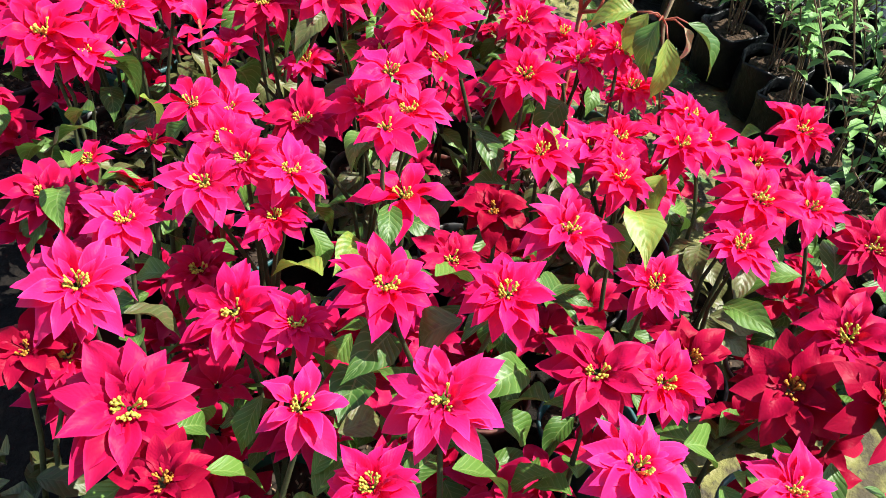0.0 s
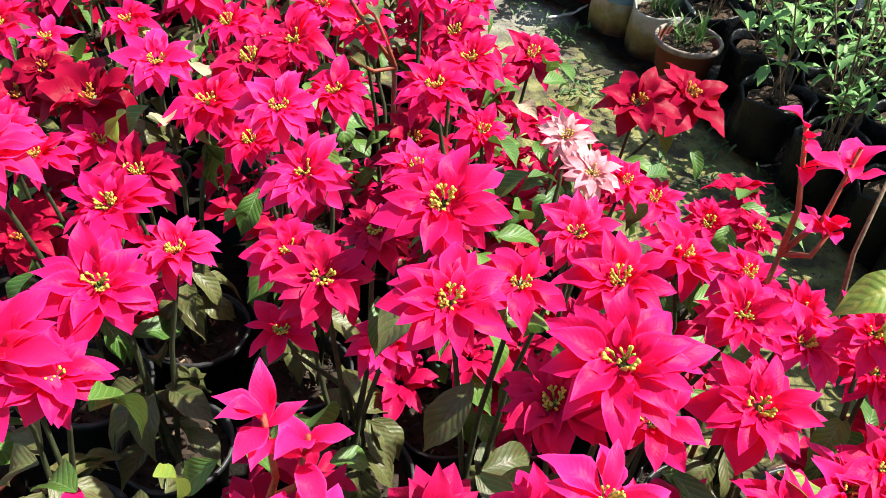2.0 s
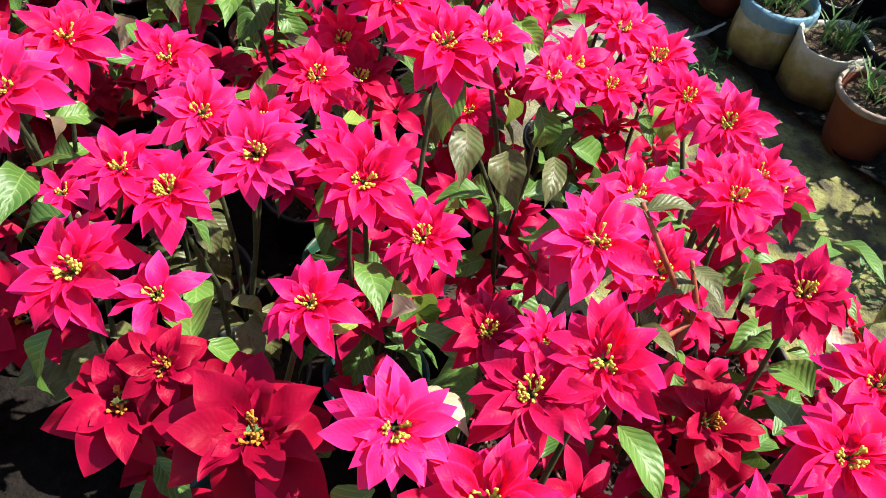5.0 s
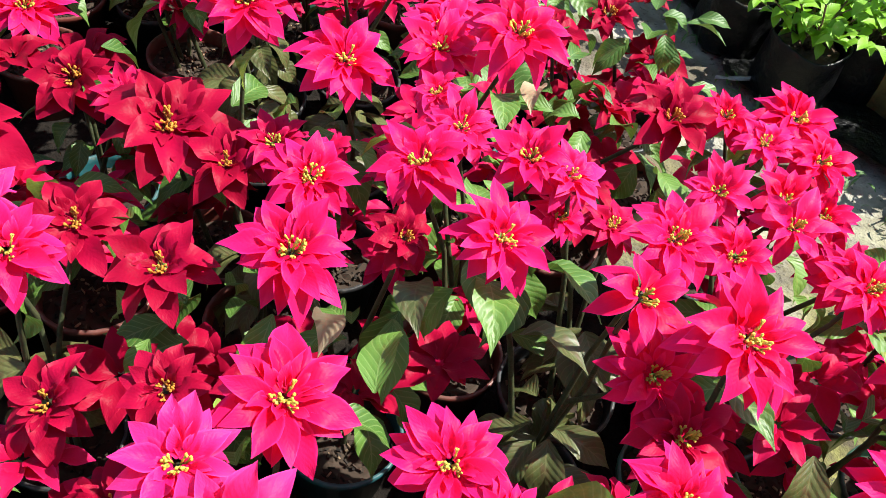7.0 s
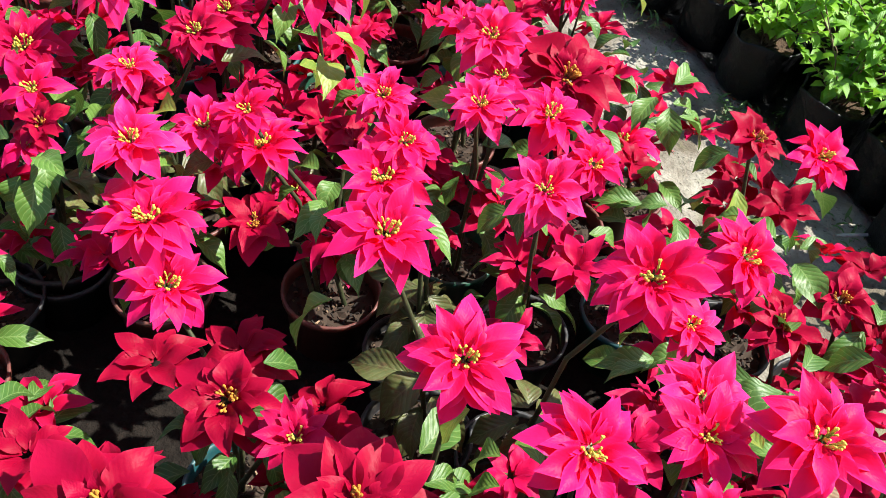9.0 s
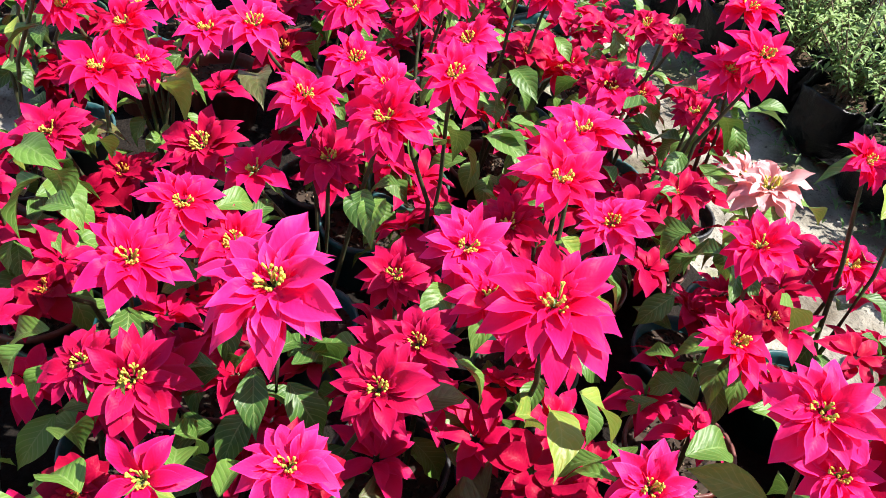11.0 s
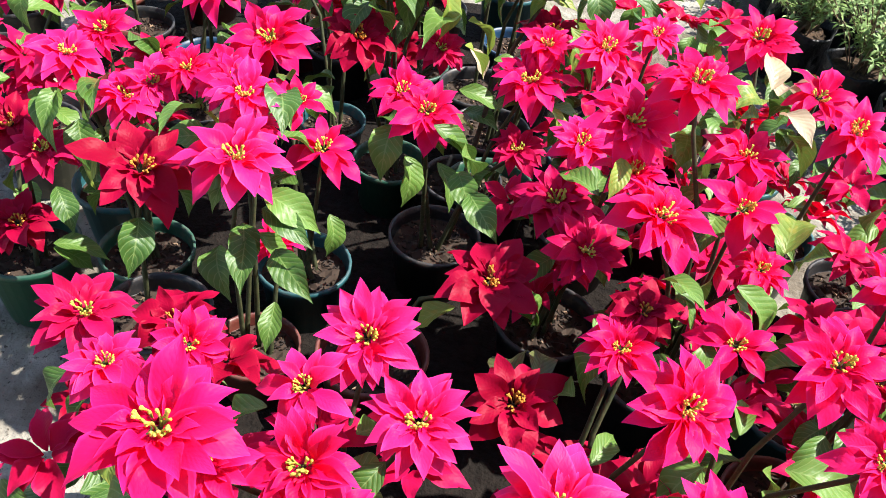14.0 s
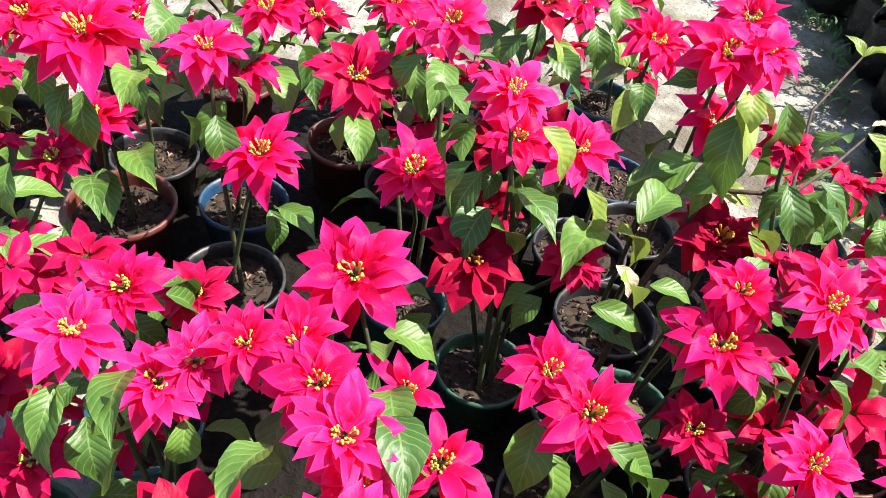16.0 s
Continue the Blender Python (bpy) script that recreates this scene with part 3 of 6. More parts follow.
poinsettia(-0.076, 0.966, 'green', [(-0.104, 1.054, 0.761, 0.129, 'pink', 2), (0.013, 1.008, 0.561, 0.139, 'crimson', 3), (-0.069, 1.039, 0.649, 0.166, 'pink', 2)], 0.96, leaves=[(-0.089, 1.007, 0.660, -172, 0.09, 13, 'green'), (-0.079, 1.075, 0.660, -53, 0.08, 15, 'green'), (-0.125, 0.984, 0.600, 164, 0.10, -17, 'yellow'), (-0.007, 0.926, 0.600, -41, 0.12, 36, 'green')], leafy=1)
poinsettia(-0.282, 1.012, 'green', [(-0.359, 0.981, 0.677, 0.157, 'pink', 3), (-0.353, 1.072, 0.693, 0.138, 'pink', 3), (-0.239, 1.016, 0.692, 0.142, 'pink', 3), (-0.252, 0.967, 0.641, 0.125, 'pink', 3), (-0.305, 1.016, 0.705, 0.128, 'pink', 3), (-0.382, 0.983, 0.500, 0.148, 'crimson', 3)], 0.98, leaves=[(-0.230, 1.034, 0.620, -57, 0.10, 53, 'green')], leafy=1)
poinsettia(0.311, 1.028, 'teal', [(0.263, 1.115, 0.674, 0.135, 'pink', 3), (0.328, 0.973, 0.589, 0.138, 'pink', 3)], 0.94, leaves=[(0.272, 1.073, 0.640, -92, 0.10, 55, 'yellow'), (0.295, 1.084, 0.640, -177, 0.12, -14, 'yellow')], leafy=1)
poinsettia(-0.485, 1.075, 'red', [(-0.428, 1.158, 0.693, 0.139, 'pink', 2), (-0.487, 1.125, 0.633, 0.114, 'pink', 2), (-0.380, 1.188, 0.674, 0.135, 'pink', 3)], 0.93, leaves=[(-0.593, 1.155, 0.620, 74, 0.09, 13, 'green')], leafy=1)
poinsettia(0.103, 1.077, 'red', [(0.188, 1.033, 0.626, 0.180, 'pink', 3), (0.079, 1.163, 0.543, 0.142, 'red', 2)], 0.95, leafy=1)
poinsettia(0.496, 1.163, 'black', [(0.517, 1.188, 0.614, 0.188, 'pink', 3), (0.518, 1.237, 0.531, 0.138, 'pink', 2), (0.480, 1.092, 0.584, 0.159, 'pink', 3)], 0.97, leaves=[(0.470, 1.043, 0.500, -143, 0.11, -16, 'green')], leafy=1, under="low")
poinsettia(0.703, 1.218, 'red', [(0.644, 1.254, 0.559, 0.147, 'pink', 3), (0.732, 1.174, 0.550, 0.158, 'crimson', 3)], 0.98, leaves=[(0.623, 1.137, 0.500, 103, 0.12, 10, 'green'), (0.676, 1.132, 0.500, -9, 0.12, -14, 'green')], leafy=1)
poinsettia(-0.141, 1.245, 'teal', [(-0.075, 1.329, 0.795, 0.192, 'pink', 3), (-0.134, 1.325, 0.730, 0.147, 'crimson', 3), (-0.156, 1.186, 0.717, 0.139, 'pink', 3), (-0.079, 1.171, 0.719, 0.153, 'pink', 3), (-0.261, 1.214, 0.650, 0.163, 'crimson', 3), (-0.040, 1.295, 0.746, 0.138, 'pink', 2), (-0.113, 1.174, 0.782, 0.138, 'pink', 2)], 0.95, leaves=[(-0.122, 1.159, 0.660, 68, 0.10, 55, 'green'), (-0.217, 1.229, 0.500, 60, 0.09, 58, 'green'), (-0.127, 1.216, 0.550, 35, 0.08, 81, 'green')], leafy=1)
poinsettia(-0.710, 1.251, 'red', [(-0.735, 1.193, 0.434, 0.190, 'pink', 3), (-0.715, 1.344, 0.405, 0.130, 'pink', 2), (-0.680, 1.216, 0.399, 0.129, 'pink', 3)], 0.93, leaves=[(-0.671, 1.311, 0.550, 58, 0.12, 35, 'green')], leafy=1)
poinsettia(0.119, 1.283, 'red', [(0.109, 1.360, 0.698, 0.166, 'pink', 3), (0.154, 1.277, 0.594, 0.151, 'pink', 3)], 0.95, leaves=[(0.015, 1.337, 0.600, -107, 0.10, 51, 'green'), (0.035, 1.352, 0.580, -156, 0.12, 10, 'green')], leafy=1)
poinsettia(0.309, 1.373, 'black', [(0.248, 1.330, 0.581, 0.157, 'pink', 3), (0.407, 1.340, 0.608, 0.154, 'pink', 3), (0.283, 1.264, 0.608, 0.111, 'pink', 3), (0.325, 1.486, 0.625, 0.148, 'pink', 3), (0.296, 1.354, 0.596, 0.148, 'pink', 3), (0.378, 1.335, 0.516, 0.148, 'pink', 3), (0.282, 1.474, 0.712, 0.127, 'pink', 3)], 0.92, leafy=1, under="low")
poinsettia(0.523, 1.374, 'black', [(0.468, 1.420, 0.570, 0.161, 'pink', 3), (0.592, 1.444, 0.514, 0.154, 'pink', 3)], 0.92, leafy=1, under="low")
poinsettia(-0.638, 1.410, 'black', [], 0.93, leaves=[(-0.670, 1.390, 0.600, -31, 0.12, 41, 'green'), (-0.668, 1.391, 0.620, -48, 0.12, 44, 'green'), (-0.574, 1.303, 0.600, -45, 0.09, 58, 'yellow')], leafy=1, under="low")
poinsettia(-0.454, 1.420, 'teal', [], 0.93, leaves=[(-0.442, 1.314, 0.650, 5, 0.12, 33, 'green'), (-0.409, 1.325, 0.660, -11, 0.12, 34, 'green')], leafy=1)
poinsettia(0.037, 1.478, 'black', [(-0.045, 1.489, 0.762, 0.156, 'pink', 3), (0.096, 1.449, 0.758, 0.125, 'pink', 3)], 0.93, leafy=1, under="low")
poinsettia(-0.806, 1.480, 'black', [(-0.813, 1.463, 0.609, 0.220, 'pink', 3), (-0.739, 1.456, 0.581, 0.163, 'pink', 3), (-0.864, 1.526, 0.609, 0.130, 'pink', 3)], 0.94, leafy=1, under="low")
poinsettia(-0.177, 1.492, 'black', [(-0.251, 1.417, 0.787, 0.163, 'pink', 3), (-0.167, 1.471, 0.767, 0.133, 'pink', 2), (-0.086, 1.579, 0.760, 0.130, 'pink', 3)], 0.98, leaves=[(-0.206, 1.461, 0.600, 135, 0.12, 44, 'dull')], leafy=1, under="low")
poinsettia(0.708, 1.564, 'black', [(0.708, 1.564, 0.525, 0.184, 'pink', 3)], 0.97, leafy=1)
poinsettia(0.440, 1.570, 'red', [(0.448, 1.487, 0.579, 0.160, 'pink', 3)], 0.96, leafy=1)
poinsettia(0.228, 1.571, 'black', [(0.236, 1.555, 0.662, 0.119, 'pink', 3), (0.195, 1.650, 0.636, 0.138, 'pink', 3), (0.220, 1.500, 0.660, 0.138, 'pink', 3)], 0.91, leafy=1, under="low")
poinsettia(-0.363, 1.605, 'black', [(-0.255, 1.604, 0.776, 0.192, 'pink', 3), (-0.408, 1.564, 0.675, 0.166, 'crimson', 3), (-0.340, 1.623, 0.709, 0.124, 'crimson', 3), (-0.464, 1.552, 0.582, 0.119, 'pink', 2), (-0.323, 1.568, 0.553, 0.138, 'pink', 3), (-0.456, 1.602, 0.682, 0.138, 'pink', 3)], 0.98, leaves=[(-0.279, 1.573, 0.600, -44, 0.12, 36, 'green')], leafy=1, under="low")
poinsettia(-1.032, 1.608, 'red', [], 0.93, leafy=1)
poinsettia(-0.681, 1.655, 'black', [(-0.727, 1.713, 0.651, 0.176, 'pink', 3), (-0.712, 1.585, 0.618, 0.193, 'pink', 3), (-0.630, 1.679, 0.603, 0.154, 'pink', 3)], 0.97, leafy=1, under="low")
poinsettia(-0.212, 1.748, 'black', [(-0.292, 1.722, 0.742, 0.119, 'pink', 3)], 0.91, leaves=[(-0.333, 1.792, 0.680, -64, 0.09, 58, 'yellow'), (-0.195, 1.713, 0.600, -174, 0.09, -19, 'green')], leafy=1)
poinsettia(-0.047, 1.757, 'red', [(-0.063, 1.843, 0.732, 0.102, 'pale', 3), (-0.036, 1.760, 0.726, 0.111, 'pale', 3), (0.052, 1.869, 0.634, 0.109, 'pink', 3)], 0.90, leafy=1)
poinsettia(0.184, 1.781, 'red', [(0.157, 1.805, 0.540, 0.169, 'pink', 3), (0.220, 1.705, 0.484, 0.129, 'pink', 3)], 0.95, leafy=1)
poinsettia(-0.855, 1.783, 'black', [(-0.886, 1.857, 0.626, 0.138, 'pink', 3), (-0.924, 1.764, 0.690, 0.191, 'pink', 3), (-0.924, 1.814, 0.498, 0.165, 'red', 2)], 1.00, leafy=1)
poinsettia(-0.481, 1.843, 'black', [(-0.495, 1.818, 0.770, 0.144, 'pink', 3), (-0.418, 1.869, 0.770, 0.126, 'pink', 3), (-0.453, 1.765, 0.693, 0.158, 'pink', 3), (-0.559, 1.921, 0.634, 0.138, 'pink', 3)], 0.93, leaves=[(-0.589, 1.814, 0.550, -22, 0.07, 16, 'green')], leafy=1, under="low")
poinsettia(-0.149, 1.929, 'green', [(-0.264, 1.979, 0.724, 0.160, 'pink', 3), (-0.177, 2.006, 0.624, 0.131, 'pink', 3)], 0.96, leaves=[(-0.099, 1.915, 0.600, -70, 0.07, 16, 'green'), (-0.166, 1.981, 0.620, -152, 0.11, -16, 'green')], leafy=1)
poinsettia(-0.700, 1.932, 'black', [(-0.720, 2.003, 0.726, 0.148, 'pink', 3), (-0.627, 1.943, 0.688, 0.169, 'pink', 3), (-0.732, 1.857, 0.603, 0.177, 'crimson', 3), (-0.826, 1.965, 0.585, 0.138, 'pink', 3)], 0.99, leaves=[(-0.742, 1.886, 0.700, 56, 0.10, 57, 'yellow'), (-0.645, 1.901, 0.650, -43, 0.10, 56, 'green'), (-0.734, 1.971, 0.660, 113, 0.10, 52, 'green'), (-0.636, 1.914, 0.620, -94, 0.10, 56, 'green'), (-0.686, 1.885, 0.680, 15, 0.08, 9, 'cream'), (-0.697, 2.065, 0.680, -121, 0.08, -19, 'cream')], leafy=1, under="low")
poinsettia(-0.992, 1.943, 'green', [(-0.936, 1.884, 0.656, 0.127, 'pink', 3)], 0.94, leafy=1)
poinsettia(-1.217, 1.967, 'black', [], 0.99, leafy=1)
poinsettia(0.331, 2.053, 'green', [(0.287, 2.025, 0.432, 0.147, 'pink', 3), (0.375, 2.080, 0.393, 0.167, 'pink', 3), (0.150, 1.979, 0.516, 0.138, 'pink', 3), (0.351, 1.976, 0.466, 0.127, 'pink', 3)], 0.94, leafy=1)
poinsettia(-0.527, 2.058, 'green', [(-0.576, 2.053, 0.708, 0.162, 'crimson', 3), (-0.504, 2.076, 0.738, 0.158, 'pink', 3), (-0.560, 2.110, 0.718, 0.100, 'pink', 3)], 0.93, leafy=1)
poinsettia(-0.003, 2.111, 'black', [(0.000, 2.140, 0.550, 0.133, 'pink', 3)], 0.97, leaves=[(0.132, 2.006, 0.550, -64, 0.09, 12, 'green')], leafy=1)
poinsettia(-0.236, 2.116, 'red', [(-0.204, 2.058, 0.733, 0.146, 'pink', 3), (-0.227, 2.203, 0.704, 0.147, 'crimson', 3), (-0.295, 2.139, 0.509, 0.165, 'red', 2)], 0.92, leafy=1)
poinsettia(-0.913, 2.143, 'teal', [(-0.862, 2.057, 0.609, 0.208, 'red', 2), (-1.018, 2.117, 0.570, 0.172, 'red', 2), (-0.989, 2.225, 0.628, 0.136, 'pink', 2), (-0.808, 2.156, 0.712, 0.126, 'pink', 3), (-0.969, 2.135, 0.618, 0.124, 'red', 2)], 0.99, leaves=[(-0.755, 2.156, 0.680, 103, 0.10, -18, 'yellow'), (-0.942, 2.168, 0.620, 8, 0.12, 9, 'green'), (-0.950, 2.251, 0.500, -94, 0.10, 53, 'green')], leafy=1)
poinsettia(0.146, 2.236, 'red', [(0.292, 2.353, 0.517, 0.244, 'red', 2), (0.146, 2.215, 0.575, 0.188, 'red', 2)], 0.92, leafy=1)
poinsettia(-0.536, 2.271, 'black', [(-0.476, 2.263, 0.716, 0.171, 'pink', 3), (-0.592, 2.209, 0.598, 0.136, 'crimson', 3)], 0.99, leaves=[(-0.687, 2.182, 0.680, 51, 0.08, 54, 'cream'), (-0.696, 2.235, 0.580, -38, 0.12, 40, 'green'), (-0.682, 2.236, 0.560, -109, 0.10, 11, 'green'), (-0.476, 2.369, 0.600, 23, 0.12, 43, 'green')], leafy=1)
poinsettia(-0.317, 2.273, 'red', [(-0.289, 2.329, 0.734, 0.135, 'pink', 3), (-0.283, 2.393, 0.683, 0.151, 'pink', 3), (-0.397, 2.234, 0.697, 0.142, 'pink', 3), (-0.413, 2.340, 0.722, 0.131, 'pink', 3)], 0.92, leaves=[(-0.396, 2.308, 0.700, 8, 0.12, 37, 'dull'), (-0.344, 2.327, 0.700, -63, 0.07, 16, 'dull')], leafy=1)
poinsettia(-0.030, 2.296, 'teal', [], 1.00, leaves=[(-0.068, 2.314, 0.500, -163, 0.08, -15, 'cream'), (0.062, 2.321, 0.500, 20, 0.10, 51, 'green')], leafy=1)
poinsettia(-1.600, 2.324, 'red', [], 0.97, leafy=1)
poinsettia(-1.431, 2.334, 'black', [(-1.325, 2.340, 0.440, 0.235, 'red', 2), (-1.225, 2.370, 0.375, 0.210, 'red', 2)], 0.95, leafy=1)
poinsettia(-1.124, 2.367, 'black', [(-1.046, 2.365, 0.696, 0.147, 'pink', 3), (-1.089, 2.256, 0.630, 0.185, 'pink', 3), (-1.179, 2.497, 0.511, 0.118, 'pink', 2)], 0.93, leaves=[(-1.146, 2.482, 0.600, 49, 0.12, 35, 'green'), (-1.139, 2.389, 0.580, 79, 0.12, 38, 'green'), (-1.126, 2.389, 0.580, -27, 0.08, 71, 'cream')], leafy=1, under="low")
poinsettia(-0.918, 2.426, 'black', [(-0.985, 2.336, 0.690, 0.149, 'pink', 3), (-0.887, 2.403, 0.696, 0.162, 'pink', 3), (-0.967, 2.483, 0.689, 0.149, 'pink', 3), (-0.881, 2.460, 0.696, 0.126, 'pink', 3)], 0.96, leaves=[(-0.876, 2.566, 0.650, 43, 0.11, 11, 'yellow'), (-0.967, 2.316, 0.550, -168, 0.10, -17, 'green'), (-0.922, 2.316, 0.500, -67, 0.10, 52, 'dull')], leafy=1, under="low")
poinsettia(-0.704, 2.428, 'teal', [(-0.772, 2.439, 0.666, 0.151, 'pink', 3), (-0.671, 2.332, 0.630, 0.145, 'pink', 3), (-0.752, 2.392, 0.671, 0.169, 'pink', 3), (-0.651, 2.549, 0.778, 0.171, 'pink', 3)], 0.91, leaves=[(-0.747, 2.329, 0.580, -166, 0.10, -17, 'green'), (-0.709, 2.273, 0.580, -50, 0.12, 40, 'yellow'), (-0.608, 2.466, 0.550, 34, 0.09, 58, 'yellow')], leafy=1)
poinsettia(-0.010, 2.484, 'black', [(-0.008, 2.651, 0.430, 0.191, 'crimson', 3)], 0.90, leaves=[(0.012, 2.477, 0.500, -154, 0.11, -16, 'green')], leafy=1)
poinsettia(-1.585, 2.495, 'teal', [], 0.95, leafy=1)
poinsettia(-0.171, 2.560, 'red', [(-0.241, 2.500, 0.711, 0.134, 'pink', 3), (-0.254, 2.624, 0.654, 0.138, 'pink', 3), (-0.182, 2.466, 0.648, 0.138, 'pink', 3)], 0.95, leafy=1)
poinsettia(-0.490, 2.597, 'black', [(-0.589, 2.562, 0.781, 0.138, 'pink', 3), (-0.487, 2.573, 0.715, 0.118, 'pink', 3), (-0.596, 2.585, 0.639, 0.095, 'pink', 3)], 0.93, leaves=[(-0.532, 2.651, 0.620, -48, 0.09, 60, 'yellow'), (-0.433, 2.560, 0.600, -78, 0.12, 38, 'green'), (-0.601, 2.554, 0.640, 173, 0.11, 10, 'dull'), (-0.537, 2.524, 0.620, 176, 0.10, 12, 'dull'), (-0.500, 2.554, 0.680, -138, 0.09, 64, 'green'), (-0.463, 2.536, 0.600, 170, 0.09, 13, 'dull')], leafy=1)
poinsettia(-1.036, 2.638, 'black', [(-1.038, 2.638, 0.656, 0.143, 'pink', 3), (-0.990, 2.580, 0.660, 0.100, 'pink', 3)], 0.94, leaves=[(-1.110, 2.748, 0.600, -11, 0.12, 10, 'green')], leafy=1, under="low")
poinsettia(-1.251, 2.639, 'black', [(-1.208, 2.726, 0.615, 0.181, 'pink', 3), (-1.242, 2.555, 0.647, 0.194, 'pink', 3), (-1.297, 2.636, 0.637, 0.147, 'pink', 3), (-1.350, 2.500, 0.420, 0.180, 'red', 2), (-1.400, 2.680, 0.425, 0.175, 'red', 2), (-1.407, 2.496, 0.495, 0.190, 'red', 2), (-1.337, 2.755, 0.575, 0.121, 'red', 2)], 0.95, leaves=[(-1.224, 2.501, 0.550, -179, 0.11, -16, 'green'), (-1.262, 2.523, 0.600, 91, 0.08, 53, 'cream'), (-1.199, 2.539, 0.620, -13, 0.08, 56, 'cream')], leafy=1)
poinsettia(-1.791, 2.665, 'red', [], 0.91, leafy=1)
poinsettia(-0.757, 2.682, 'green', [(-0.715, 2.779, 0.694, 0.193, 'pink', 3), (-0.822, 2.592, 0.675, 0.142, 'pink', 3), (-0.757, 2.723, 0.574, 0.151, 'crimson', 3)], 0.90, leaves=[(-0.618, 2.695, 0.600, 165, 0.11, 45, 'dull'), (-0.713, 2.788, 0.600, -155, 0.11, -16, 'green')], leafy=1)
poinsettia(-1.611, 2.691, 'teal', [], 0.91, leafy=1)
poinsettia(-0.417, 2.849, 'black', [(-0.375, 2.858, 0.532, 0.194, 'pink', 3), (-0.329, 2.753, 0.566, 0.133, 'pink', 3)], 0.90, leafy=1)
poinsettia(-1.806, 2.851, 'red', [], 0.97, leafy=1)
poinsettia(-0.205, 2.870, 'green', [(-0.205, 2.897, 0.527, 0.192, 'pink', 3), (-0.270, 2.946, 0.560, 0.147, 'pink', 3)], 0.94, leafy=1)
poinsettia(-0.589, 2.875, 'green', [(-0.502, 2.902, 0.645, 0.138, 'pink', 3)], 0.99, leaves=[(-0.501, 2.890, 0.600, -155, 0.10, -17, 'green')], leafy=1)
poinsettia(-0.848, 2.877, 'black', [(-0.970, 2.927, 0.668, 0.156, 'pink', 3), (-0.825, 2.827, 0.697, 0.146, 'pink', 2), (-0.789, 2.788, 0.601, 0.147, 'pink', 3), (-0.778, 2.902, 0.714, 0.138, 'pink', 3)], 0.92, leaves=[(-0.974, 2.918, 0.600, 178, 0.12, -13, 'green'), (-0.925, 2.948, 0.560, 152, 0.10, 11, 'green'), (-0.900, 2.961, 0.580, -128, 0.11, -16, 'green'), (-0.915, 2.912, 0.500, -114, 0.11, -16, 'dull')], leafy=1, under="low")
poinsettia(-1.563, 2.922, 'black', [(-1.548, 2.922, 0.590, 0.167, 'pink', 3), (-1.491, 2.793, 0.467, 0.153, 'red', 2), (-1.521, 3.062, 0.491, 0.174, 'red', 2), (-1.614, 2.993, 0.579, 0.156, 'pink', 3)], 0.91, leaves=[(-1.553, 2.908, 0.500, -28, 0.08, 80, 'green')], leafy=1, under="low")
poinsettia(-1.351, 2.940, 'red', [(-1.377, 2.942, 0.552, 0.171, 'red', 2)], 0.99, leaves=[(-1.447, 3.071, 0.500, 68, 0.10, 51, 'green'), (-1.406, 2.924, 0.500, 63, 0.10, 50, 'green')], leafy=1)
poinsettia(-1.136, 2.944, 'teal', [(-1.217, 2.929, 0.614, 0.179, 'pink', 3), (-1.083, 2.957, 0.625, 0.105, 'red', 2)], 0.94, leaves=[(-1.077, 2.923, 0.520, 137, 0.11, 49, 'green'), (-1.057, 2.926, 0.580, 168, 0.09, -19, 'dull'), (-1.175, 2.891, 0.550, -40, 0.08, 78, 'cream')], leafy=1)
poinsettia(-1.772, 3.019, 'red', [], 0.99, leafy=1)
poinsettia(-0.776, 3.039, 'black', [(-0.863, 3.073, 0.642, 0.125, 'pink', 3), (-0.861, 3.065, 0.570, 0.099, 'pink', 3), (-0.751, 3.132, 0.488, 0.117, 'pink', 3)], 0.99, leaves=[(-0.727, 3.080, 0.550, -85, 0.10, 53, 'yellow')], leafy=1, under="low")
poinsettia(-1.962, 3.045, 'black', [], 0.99, leafy=1)
poinsettia(-0.271, 3.072, 'black', [(-0.296, 3.017, 0.577, 0.146, 'pink', 3), (-0.213, 3.020, 0.513, 0.143, 'pink', 3)], 0.94, leafy=1)
poinsettia(-0.533, 3.083, 'black', [(-0.622, 3.008, 0.576, 0.134, 'pink', 3), (-0.604, 3.152, 0.559, 0.129, 'pink', 3), (-0.476, 3.179, 0.522, 0.149, 'pink', 3), (-0.458, 2.989, 0.560, 0.131, 'pink', 3), (-0.506, 3.086, 0.560, 0.138, 'pink', 2)], 0.99, leafy=1)
poinsettia(-0.961, 3.110, 'red', [(-1.059, 3.105, 0.614, 0.164, 'pink', 3), (-0.918, 3.083, 0.658, 0.143, 'pink', 3), (-1.002, 3.178, 0.620, 0.131, 'pink', 3), (-1.036, 3.238, 0.630, 0.095, 'pink', 3)], 0.94, leafy=1)
poinsettia(-1.284, 3.145, 'red', [(-1.206, 3.086, 0.586, 0.162, 'pink', 3), (-1.269, 3.223, 0.518, 0.135, 'crimson', 3), (-1.336, 3.198, 0.492, 0.157, 'red', 2)], 0.99, leafy=1, under="low")
poinsettia(-1.578, 3.202, 'red', [], 0.99, leaves=[(-1.591, 3.127, 0.500, -4, 0.08, 71, 'yellow')], leafy=1)
poinsettia(-1.773, 3.227, 'red', [(-1.726, 3.222, 0.501, 0.233, 'red', 2)], 0.91, leafy=1)
poinsettia(-1.171, 3.326, 'black', [(-1.173, 3.307, 0.622, 0.176, 'pink', 3)], 0.90, leafy=1)
